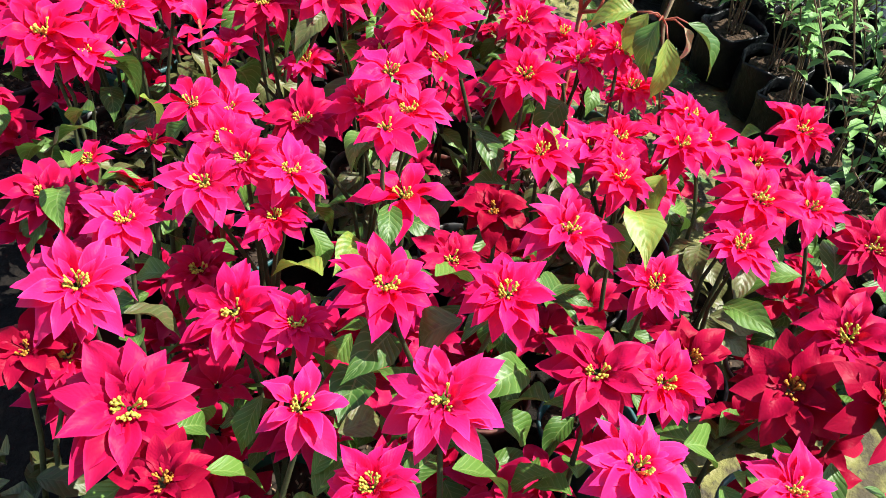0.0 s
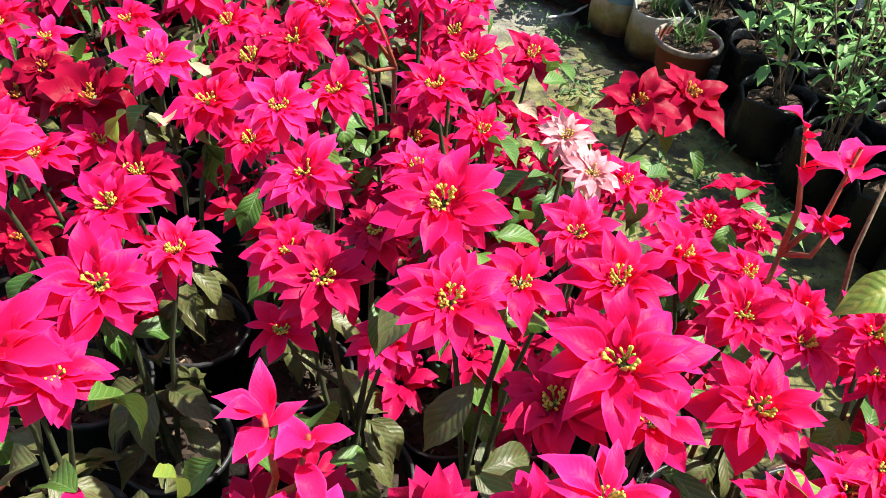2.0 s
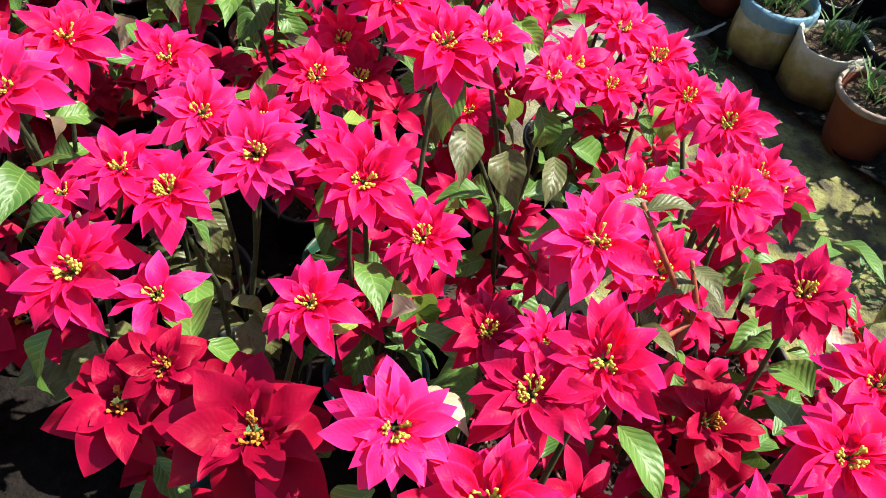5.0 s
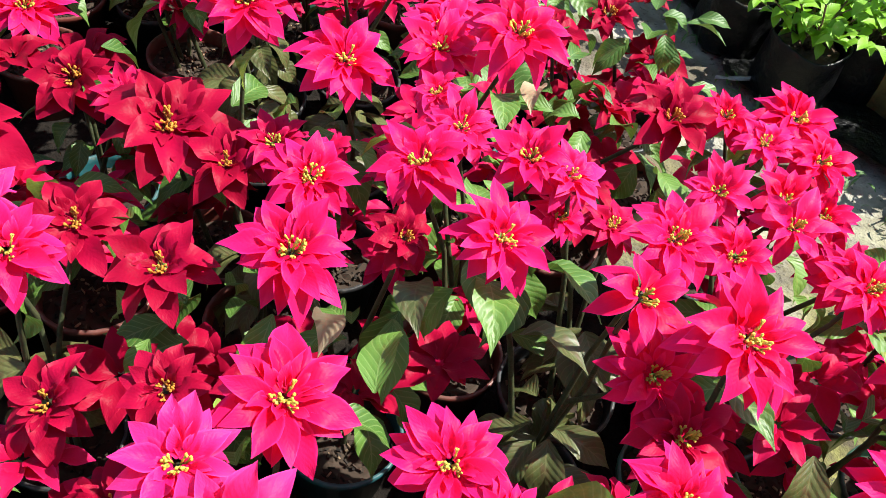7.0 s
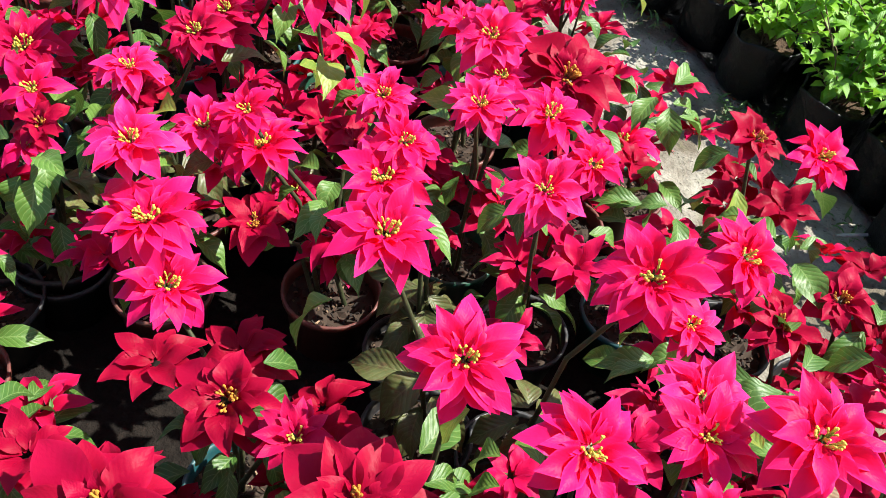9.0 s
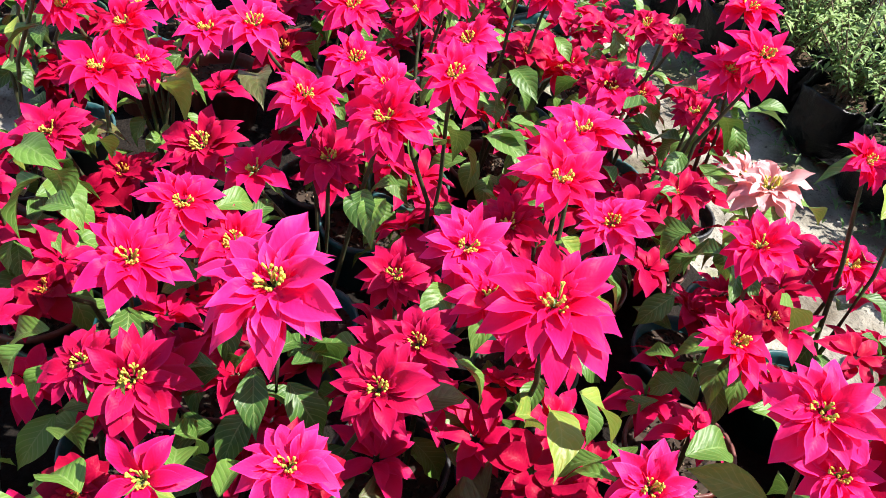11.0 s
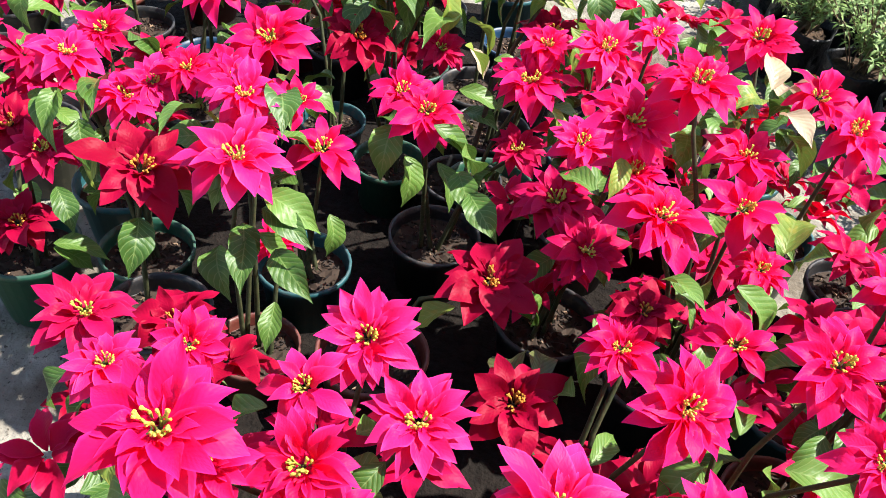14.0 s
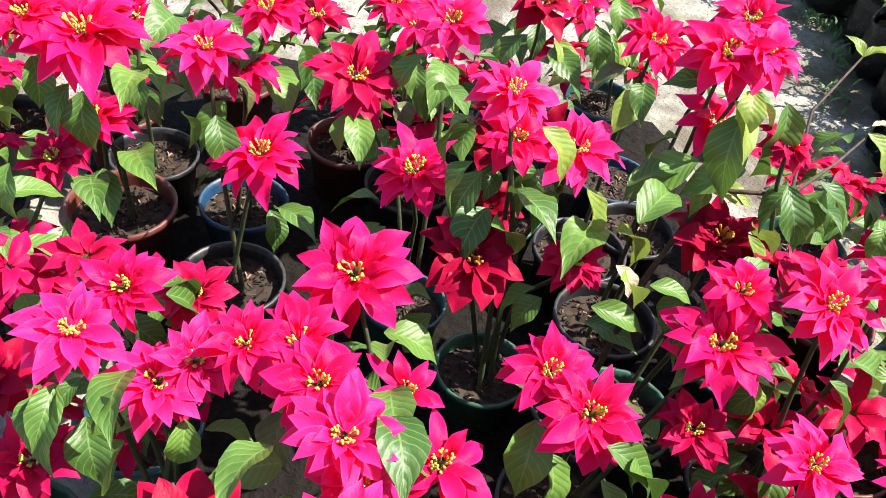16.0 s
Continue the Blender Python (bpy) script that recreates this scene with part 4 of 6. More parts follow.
poinsettia(-1.386, 3.334, 'red', [(-1.326, 3.399, 0.643, 0.172, 'pink', 3), (-1.432, 3.263, 0.497, 0.247, 'red', 2)], 0.90, leaves=[(-1.308, 3.372, 0.580, 108, 0.09, 68, 'yellow')], leafy=1)
poinsettia(-0.440, 3.352, 'black', [(-0.500, 3.415, 0.493, 0.133, 'pink', 3), (-0.356, 3.444, 0.477, 0.185, 'pink', 3), (-0.356, 3.318, 0.491, 0.155, 'pink', 3), (-0.362, 3.223, 0.449, 0.133, 'pink', 3), (-0.458, 3.331, 0.508, 0.125, 'pink', 3)], 0.91, leafy=1)
poinsettia(-1.936, 3.367, 'green', [], 0.92, leafy=1)
poinsettia(-0.746, 3.401, 'red', [(-0.625, 3.359, 0.522, 0.176, 'red', 2)], 0.96, leaves=[(-0.666, 3.248, 0.500, -171, 0.11, -16, 'green')], leafy=1)
poinsettia(-0.972, 3.406, 'red', [(-1.023, 3.388, 0.635, 0.161, 'pink', 3), (-0.921, 3.309, 0.695, 0.183, 'pink', 3), (-1.031, 3.334, 0.638, 0.147, 'pink', 3)], 0.93, leaves=[(-0.940, 3.287, 0.600, -178, 0.12, -14, 'green'), (-0.868, 3.315, 0.600, 152, 0.08, -16, 'cream'), (-1.003, 3.345, 0.620, -37, 0.08, 35, 'cream')], leafy=1)
poinsettia(-2.167, 3.410, 'red', [], 0.92, leafy=1)
poinsettia(-1.615, 3.453, 'teal', [(-1.760, 3.626, 0.432, 0.184, 'pink', 3), (-1.628, 3.440, 0.432, 0.190, 'red', 2), (-1.523, 3.376, 0.459, 0.139, 'crimson', 3)], 0.92, leafy=1)
poinsettia(-1.168, 3.553, 'black', [(-1.081, 3.548, 0.673, 0.195, 'pink', 3)], 0.98, leafy=1, under="low")
poinsettia(-2.139, 3.581, 'red', [], 0.98, leafy=1)
poinsettia(-1.339, 3.583, 'black', [(-1.440, 3.600, 0.635, 0.185, 'pink', 3)], 0.97, leaves=[(-1.505, 3.586, 0.500, 103, 0.11, 47, 'green')], leafy=1, under="low")
poinsettia(-0.575, 3.587, 'red', [], 0.97, leafy=1)
poinsettia(-0.765, 3.591, 'teal', [(-0.767, 3.702, 0.439, 0.176, 'red', 2)], 0.95, leafy=1)
poinsettia(-0.945, 3.594, 'teal', [(-0.992, 3.560, 0.575, 0.125, 'pink', 3)], 0.96, leafy=1)
poinsettia(-2.318, 3.734, 'red', [], 0.92, leafy=1)
poinsettia(-2.143, 3.764, 'black', [], 0.96, leafy=1)
poinsettia(-1.356, 3.765, 'black', [(-1.453, 3.729, 0.623, 0.174, 'pink', 3), (-1.430, 3.783, 0.652, 0.129, 'pink', 3)], 0.93, leafy=1, under="low")
poinsettia(-0.554, 3.766, 'black', [(-0.646, 3.773, 0.445, 0.165, 'red', 2)], 0.98, leafy=1)
poinsettia(-1.848, 3.849, 'red', [(-1.888, 3.889, 0.497, 0.167, 'pink', 3), (-1.762, 3.905, 0.526, 0.160, 'pink', 3), (-1.804, 3.706, 0.495, 0.209, 'pink', 3), (-1.846, 3.787, 0.573, 0.169, 'pink', 3)], 0.93, leaves=[(-1.809, 3.907, 0.550, 49, 0.12, 37, 'yellow'), (-1.888, 3.923, 0.550, 66, 0.09, 60, 'yellow')], leafy=1)
poinsettia(-1.149, 3.851, 'black', [(-1.215, 3.730, 0.643, 0.160, 'pink', 3), (-1.089, 3.957, 0.520, 0.146, 'pink', 3), (-1.216, 3.822, 0.709, 0.148, 'pink', 3)], 0.94, leafy=1)
poinsettia(-1.528, 3.889, 'red', [(-1.662, 3.885, 0.520, 0.182, 'pink', 3), (-1.475, 4.055, 0.529, 0.142, 'pink', 3), (-1.654, 3.781, 0.434, 0.159, 'red', 2), (-1.688, 3.890, 0.584, 0.125, 'pink', 3)], 0.95, leafy=1)
poinsettia(-0.725, 3.891, 'black', [(-0.848, 3.768, 0.524, 0.180, 'pink', 3)], 0.96, leafy=1)
poinsettia(-2.057, 3.912, 'black', [(-2.069, 3.961, 0.505, 0.154, 'pink', 2), (-2.044, 3.862, 0.473, 0.118, 'pink', 2)], 0.99, leaves=[(-2.000, 3.901, 0.500, 56, 0.12, 41, 'green'), (-1.965, 3.869, 0.500, -49, 0.08, 76, 'green'), (-2.001, 3.807, 0.500, -136, 0.09, -20, 'green'), (-2.064, 3.838, 0.500, 74, 0.12, 41, 'green'), (-2.188, 3.998, 0.500, 8, 0.11, 47, 'green')], leafy=1, under="low")
poinsettia(-2.356, 3.917, 'black', [], 0.99, leafy=1)
poinsettia(-0.921, 3.931, 'teal', [], 0.95, leafy=1)
poinsettia(-1.291, 4.045, 'green', [(-1.295, 4.129, 0.641, 0.162, 'pink', 3), (-1.267, 4.075, 0.595, 0.133, 'pink', 3), (-1.312, 3.931, 0.631, 0.146, 'pink', 3)], 0.92, leaves=[(-1.385, 4.201, 0.420, -62, 0.12, 9, 'green'), (-1.367, 4.125, 0.400, 43, 0.10, 57, 'green')], leafy=1)
poinsettia(-1.857, 4.063, 'red', [(-1.894, 3.988, 0.518, 0.140, 'red', 2), (-1.898, 3.964, 0.580, 0.138, 'pink', 3), (-1.820, 4.094, 0.580, 0.147, 'crimson', 3)], 0.96, leaves=[(-1.917, 4.152, 0.580, -30, 0.10, 51, 'green')], leafy=1, under="low")
poinsettia(-0.713, 4.088, 'black', [(-0.579, 4.161, 0.455, 0.173, 'pink', 3), (-0.785, 4.053, 0.552, 0.166, 'red', 2)], 0.94, leafy=1)
poinsettia(-1.647, 4.094, 'black', [(-1.619, 3.993, 0.328, 0.120, 'pink', 3)], 0.90, leaves=[(-1.578, 4.128, 0.600, -88, 0.11, 50, 'yellow'), (-1.594, 4.174, 0.500, -167, 0.11, -16, 'yellow'), (-1.642, 4.155, 0.500, -37, 0.11, 47, 'yellow')], leafy=1, under="low")
poinsettia(-2.506, 4.118, 'green', [], 0.91, leafy=1)
poinsettia(-1.057, 4.160, 'red', [(-1.152, 4.089, 0.600, 0.229, 'red', 2)], 1.00, leafy=1)
poinsettia(-2.244, 4.208, 'teal', [(-2.213, 4.285, 0.527, 0.181, 'pink', 3), (-2.219, 4.129, 0.477, 0.128, 'pink', 3), (-2.151, 4.125, 0.469, 0.179, 'crimson', 3)], 0.94, leaves=[(-2.285, 4.294, 0.600, 71, 0.08, 15, 'green')], leafy=1)
poinsettia(-2.012, 4.211, 'black', [(-1.982, 4.206, 0.609, 0.231, 'pink', 3)], 0.99, leaves=[(-1.919, 4.161, 0.550, -49, 0.11, 48, 'green')], leafy=1)
poinsettia(-1.806, 4.270, 'black', [(-1.743, 4.323, 0.630, 0.151, 'pink', 3), (-1.704, 4.257, 0.609, 0.147, 'pink', 3), (-1.804, 4.213, 0.505, 0.171, 'crimson', 3), (-1.784, 4.177, 0.580, 0.138, 'crimson', 3), (-1.841, 4.380, 0.495, 0.141, 'crimson', 3)], 0.99, leafy=1)
poinsettia(-1.596, 4.299, 'black', [(-1.625, 4.207, 0.661, 0.213, 'pink', 3)], 0.97, leaves=[(-1.619, 4.341, 0.660, -68, 0.09, 58, 'yellow'), (-1.573, 4.320, 0.600, -81, 0.10, 52, 'yellow')], leafy=1)
poinsettia(-0.896, 4.310, 'red', [(-0.961, 4.231, 0.360, 0.187, 'pink', 3)], 0.98, leafy=1)
poinsettia(-2.130, 4.390, 'red', [(-2.169, 4.388, 0.561, 0.155, 'pink', 3), (-2.087, 4.370, 0.511, 0.158, 'pink', 3)], 0.90, leaves=[(-2.128, 4.402, 0.550, -43, 0.09, 12, 'green')], leafy=1)
poinsettia(-1.302, 4.406, 'red', [(-1.315, 4.449, 0.617, 0.144, 'pink', 3), (-1.333, 4.336, 0.522, 0.154, 'pink', 3), (-1.258, 4.432, 0.498, 0.111, 'red', 2)], 0.98, leaves=[(-1.293, 4.352, 0.600, -55, 0.12, 41, 'green')], leafy=1)
poinsettia(-2.704, 4.446, 'black', [], 0.99, leafy=1)
poinsettia(-2.326, 4.454, 'teal', [(-2.379, 4.319, 0.394, 0.139, 'red', 2)], 0.92, leaves=[(-2.418, 4.458, 0.500, -126, 0.11, 10, 'green'), (-2.394, 4.402, 0.550, 115, 0.12, 44, 'green'), (-2.366, 4.387, 0.580, 2, 0.09, 60, 'green')], leafy=1, under=False)
poinsettia(-0.928, 4.481, 'green', [], 0.96, leafy=1)
poinsettia(-2.518, 4.484, 'red', [], 0.97, leaves=[(-2.461, 4.473, 0.550, -127, 0.12, -14, 'green'), (-2.488, 4.555, 0.500, 93, 0.09, 57, 'yellow')], leafy=1)
poinsettia(-1.591, 4.533, 'green', [(-1.625, 4.455, 0.672, 0.165, 'pink', 3), (-1.589, 4.637, 0.643, 0.169, 'pink', 3), (-1.521, 4.513, 0.562, 0.141, 'pink', 3), (-1.630, 4.527, 0.672, 0.124, 'pink', 3), (-1.687, 4.422, 0.600, 0.138, 'crimson', 3)], 1.00, leafy=1)
poinsettia(-2.014, 4.571, 'teal', [(-1.899, 4.556, 0.658, 0.162, 'pink', 3), (-2.039, 4.598, 0.643, 0.155, 'pink', 3), (-2.109, 4.553, 0.512, 0.152, 'pink', 2), (-1.993, 4.587, 0.537, 0.148, 'crimson', 3)], 0.90, leaves=[(-1.882, 4.493, 0.550, 164, 0.09, 12, 'green'), (-1.921, 4.505, 0.550, -170, 0.09, 13, 'green')], leafy=1, under=False)
poinsettia(-1.063, 4.607, 'teal', [(-1.070, 4.583, 0.715, 0.139, 'pink', 3), (-1.065, 4.649, 0.454, 0.147, 'pink', 3), (-1.156, 4.596, 0.702, 0.107, 'pink', 3)], 0.92, leaves=[(-1.116, 4.614, 0.680, 93, 0.11, 10, 'green'), (-1.047, 4.669, 0.550, -15, 0.10, -18, 'yellow'), (-0.941, 4.670, 0.500, -77, 0.11, 48, 'yellow')], leafy=1)
poinsettia(-2.701, 4.641, 'red', [], 0.94, leafy=1)
poinsettia(-2.405, 4.648, 'red', [(-2.498, 4.616, 0.466, 0.164, 'pink', 3), (-2.450, 4.734, 0.533, 0.184, 'pink', 3), (-2.239, 4.665, 0.454, 0.196, 'crimson', 3), (-2.434, 4.578, 0.353, 0.147, 'red', 2), (-2.393, 4.652, 0.369, 0.150, 'red', 2)], 0.97, leaves=[(-2.329, 4.701, 0.550, -38, 0.11, 46, 'yellow'), (-2.400, 4.560, 0.500, -1, 0.12, 36, 'green'), (-2.401, 4.623, 0.500, 79, 0.09, 63, 'green')], leafy=1, under=False)
poinsettia(-1.280, 4.653, 'teal', [], 0.92, leafy=1)
poinsettia(-1.809, 4.668, 'teal', [(-1.809, 4.668, 0.684, 0.155, 'pink', 3), (-1.862, 4.559, 0.651, 0.099, 'pink', 3)], 0.94, leaves=[(-1.793, 4.554, 0.660, -16, 0.09, 59, 'green'), (-1.743, 4.637, 0.600, -134, 0.11, -16, 'green'), (-1.793, 4.616, 0.600, -76, 0.10, 55, 'green'), (-1.732, 4.619, 0.620, -94, 0.09, 13, 'green'), (-1.703, 4.698, 0.600, -72, 0.12, 37, 'green')], leafy=1)
poinsettia(-1.164, 4.796, 'teal', [(-1.192, 4.811, 0.475, 0.187, 'pale', 3), (-1.229, 4.850, 0.468, 0.133, 'pale', 3)], 0.93, leafy=1)
poinsettia(-1.475, 4.806, 'red', [], 0.90, leaves=[(-1.489, 4.883, 0.550, -57, 0.12, 9, 'green')], leafy=1)
poinsettia(-1.699, 4.813, 'black', [], 0.98, leafy=1)
poinsettia(-2.716, 4.839, 'black', [(-2.561, 4.777, 0.682, 0.199, 'pink', 3), (-2.689, 4.920, 0.578, 0.119, 'pink', 3)], 0.94, leafy=1)
poinsettia(-1.965, 4.868, 'teal', [(-2.174, 4.772, 0.653, 0.171, 'pink', 3), (-1.997, 4.812, 0.594, 0.162, 'pink', 3), (-1.928, 4.747, 0.595, 0.138, 'pink', 3)], 0.98, leaves=[(-2.109, 4.781, 0.600, -28, 0.10, 50, 'green')], leafy=1)
poinsettia(-2.418, 4.918, 'red', [(-2.435, 4.828, 0.580, 0.151, 'pink', 3), (-2.323, 4.947, 0.526, 0.165, 'pink', 3), (-2.406, 5.056, 0.539, 0.166, 'pink', 3), (-2.466, 4.965, 0.534, 0.129, 'pink', 2), (-2.525, 4.789, 0.619, 0.128, 'pink', 3), (-2.401, 4.807, 0.520, 0.125, 'pink', 3)], 0.92, leaves=[(-2.341, 4.810, 0.500, -141, 0.10, -17, 'yellow')], leafy=1)
poinsettia(-1.335, 4.922, 'red', [(-1.268, 4.904, 0.691, 0.158, 'pink', 3), (-1.313, 4.928, 0.643, 0.138, 'pink', 3), (-1.324, 4.885, 0.375, 0.129, 'pink', 3), (-1.338, 4.960, 0.524, 0.117, 'crimson', 3)], 0.93, leafy=1)
poinsettia(-2.098, 4.991, 'black', [(-2.031, 4.940, 0.635, 0.155, 'pink', 3), (-2.076, 5.108, 0.539, 0.129, 'pink', 3), (-2.047, 5.163, 0.557, 0.117, 'red', 2), (-2.202, 5.070, 0.438, 0.165, 'red', 2)], 0.91, leaves=[(-2.170, 4.790, 0.550, -169, 0.11, -16, 'dull'), (-2.032, 5.189, 0.600, -143, 0.09, -20, 'green'), (-2.204, 5.119, 0.420, 5, 0.11, 10, 'dull'), (-2.170, 5.126, 0.420, -5, 0.10, 12, 'dull')], leafy=1)
poinsettia(-1.525, 5.022, 'red', [(-1.502, 5.004, 0.519, 0.147, 'pink', 3), (-1.524, 5.027, 0.520, 0.138, 'red', 2), (-1.399, 5.032, 0.635, 0.106, 'crimson', 3)], 0.97, leafy=1)
poinsettia(-2.698, 5.022, 'teal', [(-2.596, 4.945, 0.607, 0.108, 'pink', 3), (-2.706, 5.144, 0.408, 0.157, 'red', 2), (-2.800, 5.078, 0.476, 0.163, 'crimson', 3)], 0.97, leafy=1)
poinsettia(-1.893, 5.032, 'green', [(-1.862, 5.008, 0.671, 0.151, 'pink', 3), (-1.801, 4.929, 0.609, 0.142, 'pink', 3), (-1.921, 5.139, 0.548, 0.138, 'pink', 2)], 0.93, leaves=[(-2.008, 5.166, 0.600, -35, 0.12, 39, 'green')], leafy=1)
poinsettia(-1.254, 5.105, 'black', [(-1.284, 5.038, 0.717, 0.148, 'pink', 3), (-1.245, 5.108, 0.520, 0.129, 'pink', 3)], 0.91, leaves=[(-1.267, 5.002, 0.500, -63, 0.10, 51, 'green')], leafy=1)
poinsettia(-1.723, 5.173, 'red', [(-1.650, 5.208, 0.607, 0.149, 'pink', 3), (-1.723, 5.200, 0.630, 0.147, 'pink', 3), (-1.681, 5.198, 0.458, 0.119, 'red', 2)], 0.91, leafy=1)
poinsettia(-1.418, 5.220, 'teal', [(-1.374, 5.232, 0.661, 0.141, 'pink', 3), (-1.476, 5.337, 0.377, 0.120, 'pink', 2), (-1.401, 5.377, 0.486, 0.138, 'pink', 3), (-1.417, 5.123, 0.449, 0.106, 'crimson', 3)], 0.85, leafy=1)
poinsettia(-2.437, 5.350, 'red', [(-2.251, 5.313, 0.428, 0.204, 'red', 2)], 1.00, leaves=[(-2.306, 5.439, 0.500, -149, 0.10, 12, 'green'), (-2.327, 5.429, 0.580, -18, 0.11, 45, 'green'), (-2.358, 5.518, 0.550, -64, 0.10, 52, 'green'), (-2.331, 5.494, 0.500, -159, 0.10, 11, 'green')], leafy=3, under=False)
poinsettia(-2.655, 5.352, 'red', [(-2.658, 5.325, 0.587, 0.187, 'pink', 3), (-2.681, 5.452, 0.615, 0.146, 'pink', 3), (-2.628, 5.434, 0.339, 0.120, 'pink', 3), (-2.655, 5.422, 0.577, 0.109, 'pink', 3)], 0.80, leaves=[(-2.593, 5.287, 0.450, -137, 0.11, 11, 'green'), (-2.644, 5.310, 0.450, -168, 0.11, 11, 'green'), (-2.699, 5.328, 0.400, -164, 0.10, 12, 'green'), (-2.657, 5.337, 0.450, -165, 0.12, 10, 'green'), (-2.627, 5.320, 0.450, -104, 0.10, 57, 'green')], leafy=3, under=False)
poinsettia(-2.844, 5.366, 'black', [(-2.818, 5.343, 0.522, 0.208, 'red', 2)], 0.99, leaves=[(-2.754, 5.449, 0.580, 157, 0.11, -16, 'green'), (-2.753, 5.481, 0.500, 124, 0.10, -18, 'green')], leafy=3, under=False)
poinsettia(-1.658, 5.378, 'teal', [(-1.563, 5.321, 0.381, 0.129, 'pink', 3), (-1.592, 5.273, 0.385, 0.120, 'pink', 3)], 0.92, leaves=[(-1.648, 5.436, 0.600, 12, 0.10, 54, 'green')], leafy=1)
poinsettia(-1.911, 5.401, 'black', [(-1.902, 5.360, 0.608, 0.146, 'pink', 2), (-2.036, 5.282, 0.632, 0.181, 'pink', 3), (-1.896, 5.454, 0.639, 0.153, 'pink', 3), (-2.003, 5.445, 0.758, 0.161, 'pink', 3), (-1.845, 5.343, 0.512, 0.114, 'pink', 3)], 0.96, leaves=[(-1.849, 5.285, 0.600, -19, 0.11, -16, 'yellow'), (-1.986, 5.480, 0.650, -32, 0.09, 61, 'green'), (-1.879, 5.529, 0.700, 130, 0.09, -19, 'yellow'), (-1.880, 5.508, 0.680, 21, 0.11, 46, 'green'), (-1.961, 5.531, 0.600, -84, 0.10, 55, 'green'), (-1.915, 5.453, 0.580, 31, 0.11, 46, 'green'), (-1.919, 5.222, 0.580, -109, 0.12, 42, 'green')], leafy=1)
poinsettia(-3.149, 5.494, 'green', [(-3.056, 5.472, 0.426, 0.147, 'crimson', 3), (-3.120, 5.444, 0.269, 0.167, 'red', 2), (-3.203, 5.619, 0.357, 0.167, 'red', 2)], 0.95, leafy=3, under=False)
poinsettia(-2.121, 5.502, 'black', [(-2.158, 5.478, 0.478, 0.184, 'crimson', 3), (-2.079, 5.446, 0.678, 0.167, 'pink', 3), (-2.127, 5.583, 0.533, 0.138, 'pink', 3), (-2.058, 5.431, 0.596, 0.136, 'pink', 3), (-2.117, 5.321, 0.516, 0.148, 'crimson', 3)], 0.99, leafy=1)
poinsettia(-2.930, 5.540, 'green', [(-3.022, 5.558, 0.575, 0.153, 'pink', 3), (-2.983, 5.623, 0.591, 0.136, 'pink', 3), (-2.926, 5.554, 0.508, 0.155, 'pink', 3), (-2.830, 5.602, 0.551, 0.133, 'pink', 3), (-2.888, 5.583, 0.526, 0.129, 'pink', 3)], 0.91, leaves=[(-2.940, 5.471, 0.580, 92, 0.09, 70, 'green'), (-2.947, 5.536, 0.550, -174, 0.12, -15, 'green'), (-2.789, 5.555, 0.500, -55, 0.09, 65, 'yellow')], leafy=3, under=False)
poinsettia(-2.616, 5.568, 'teal', [(-2.571, 5.533, 0.472, 0.162, 'pink', 2), (-2.727, 5.762, 0.542, 0.195, 'pink', 3), (-2.772, 5.627, 0.540, 0.161, 'pink', 3), (-2.630, 5.596, 0.522, 0.123, 'pink', 2), (-2.729, 5.545, 0.573, 0.147, 'pink', 3)], 0.92, leaves=[(-2.637, 5.498, 0.600, -160, 0.11, -15, 'green'), (-2.646, 5.573, 0.550, -168, 0.10, -17, 'green'), (-2.661, 5.614, 0.550, 2, 0.07, 16, 'green')], leafy=3, under=False)
poinsettia(-1.474, 5.573, 'black', [], 0.98, leafy=1)
poinsettia(-1.773, 5.625, 'red', [(-1.675, 5.621, 0.612, 0.176, 'pink', 3), (-1.867, 5.680, 0.727, 0.149, 'pink', 3), (-1.778, 5.573, 0.693, 0.147, 'pink', 2)], 0.95, leaves=[(-1.821, 5.522, 0.650, -69, 0.11, 45, 'green'), (-1.857, 5.566, 0.700, -6, 0.10, -18, 'cream'), (-1.849, 5.549, 0.700, -40, 0.11, 8, 'cream'), (-1.840, 5.529, 0.680, -165, 0.11, -13, 'cream')], leafy=1)
poinsettia(-2.367, 5.708, 'black', [(-2.454, 5.653, 0.537, 0.148, 'pink', 3), (-2.403, 5.595, 0.541, 0.157, 'pink', 3), (-2.224, 5.747, 0.545, 0.188, 'pink', 3), (-2.228, 5.695, 0.425, 0.138, 'pink', 3)], 0.95, leaves=[(-2.384, 5.547, 0.550, -91, 0.12, 44, 'green')], leafy=3, under=False)
poinsettia(-3.050, 5.719, 'teal', [(-2.934, 5.712, 0.499, 0.125, 'pink', 3)], 0.99, leafy=1)
poinsettia(-1.467, 5.741, 'black', [], 0.95, leafy=1)
poinsettia(-2.052, 5.805, 'black', [(-2.098, 5.785, 0.612, 0.165, 'pink', 3), (-2.006, 5.826, 0.633, 0.118, 'pink', 3)], 0.91, leaves=[(-2.011, 5.806, 0.500, -71, 0.12, 39, 'green')], leafy=1)
poinsettia(-3.318, 5.881, 'black', [(-3.309, 5.908, 0.277, 0.158, 'pink', 3), (-3.270, 6.001, 0.446, 0.129, 'pink', 3)], 0.95, leaves=[(-3.289, 5.912, 0.500, -180, 0.10, 54, 'green'), (-3.230, 6.030, 0.400, -153, 0.12, -13, 'green'), (-3.226, 6.012, 0.550, 90, 0.08, 40, 'cream')], leafy=1)
poinsettia(-1.624, 5.888, 'teal', [], 0.98, leafy=1)
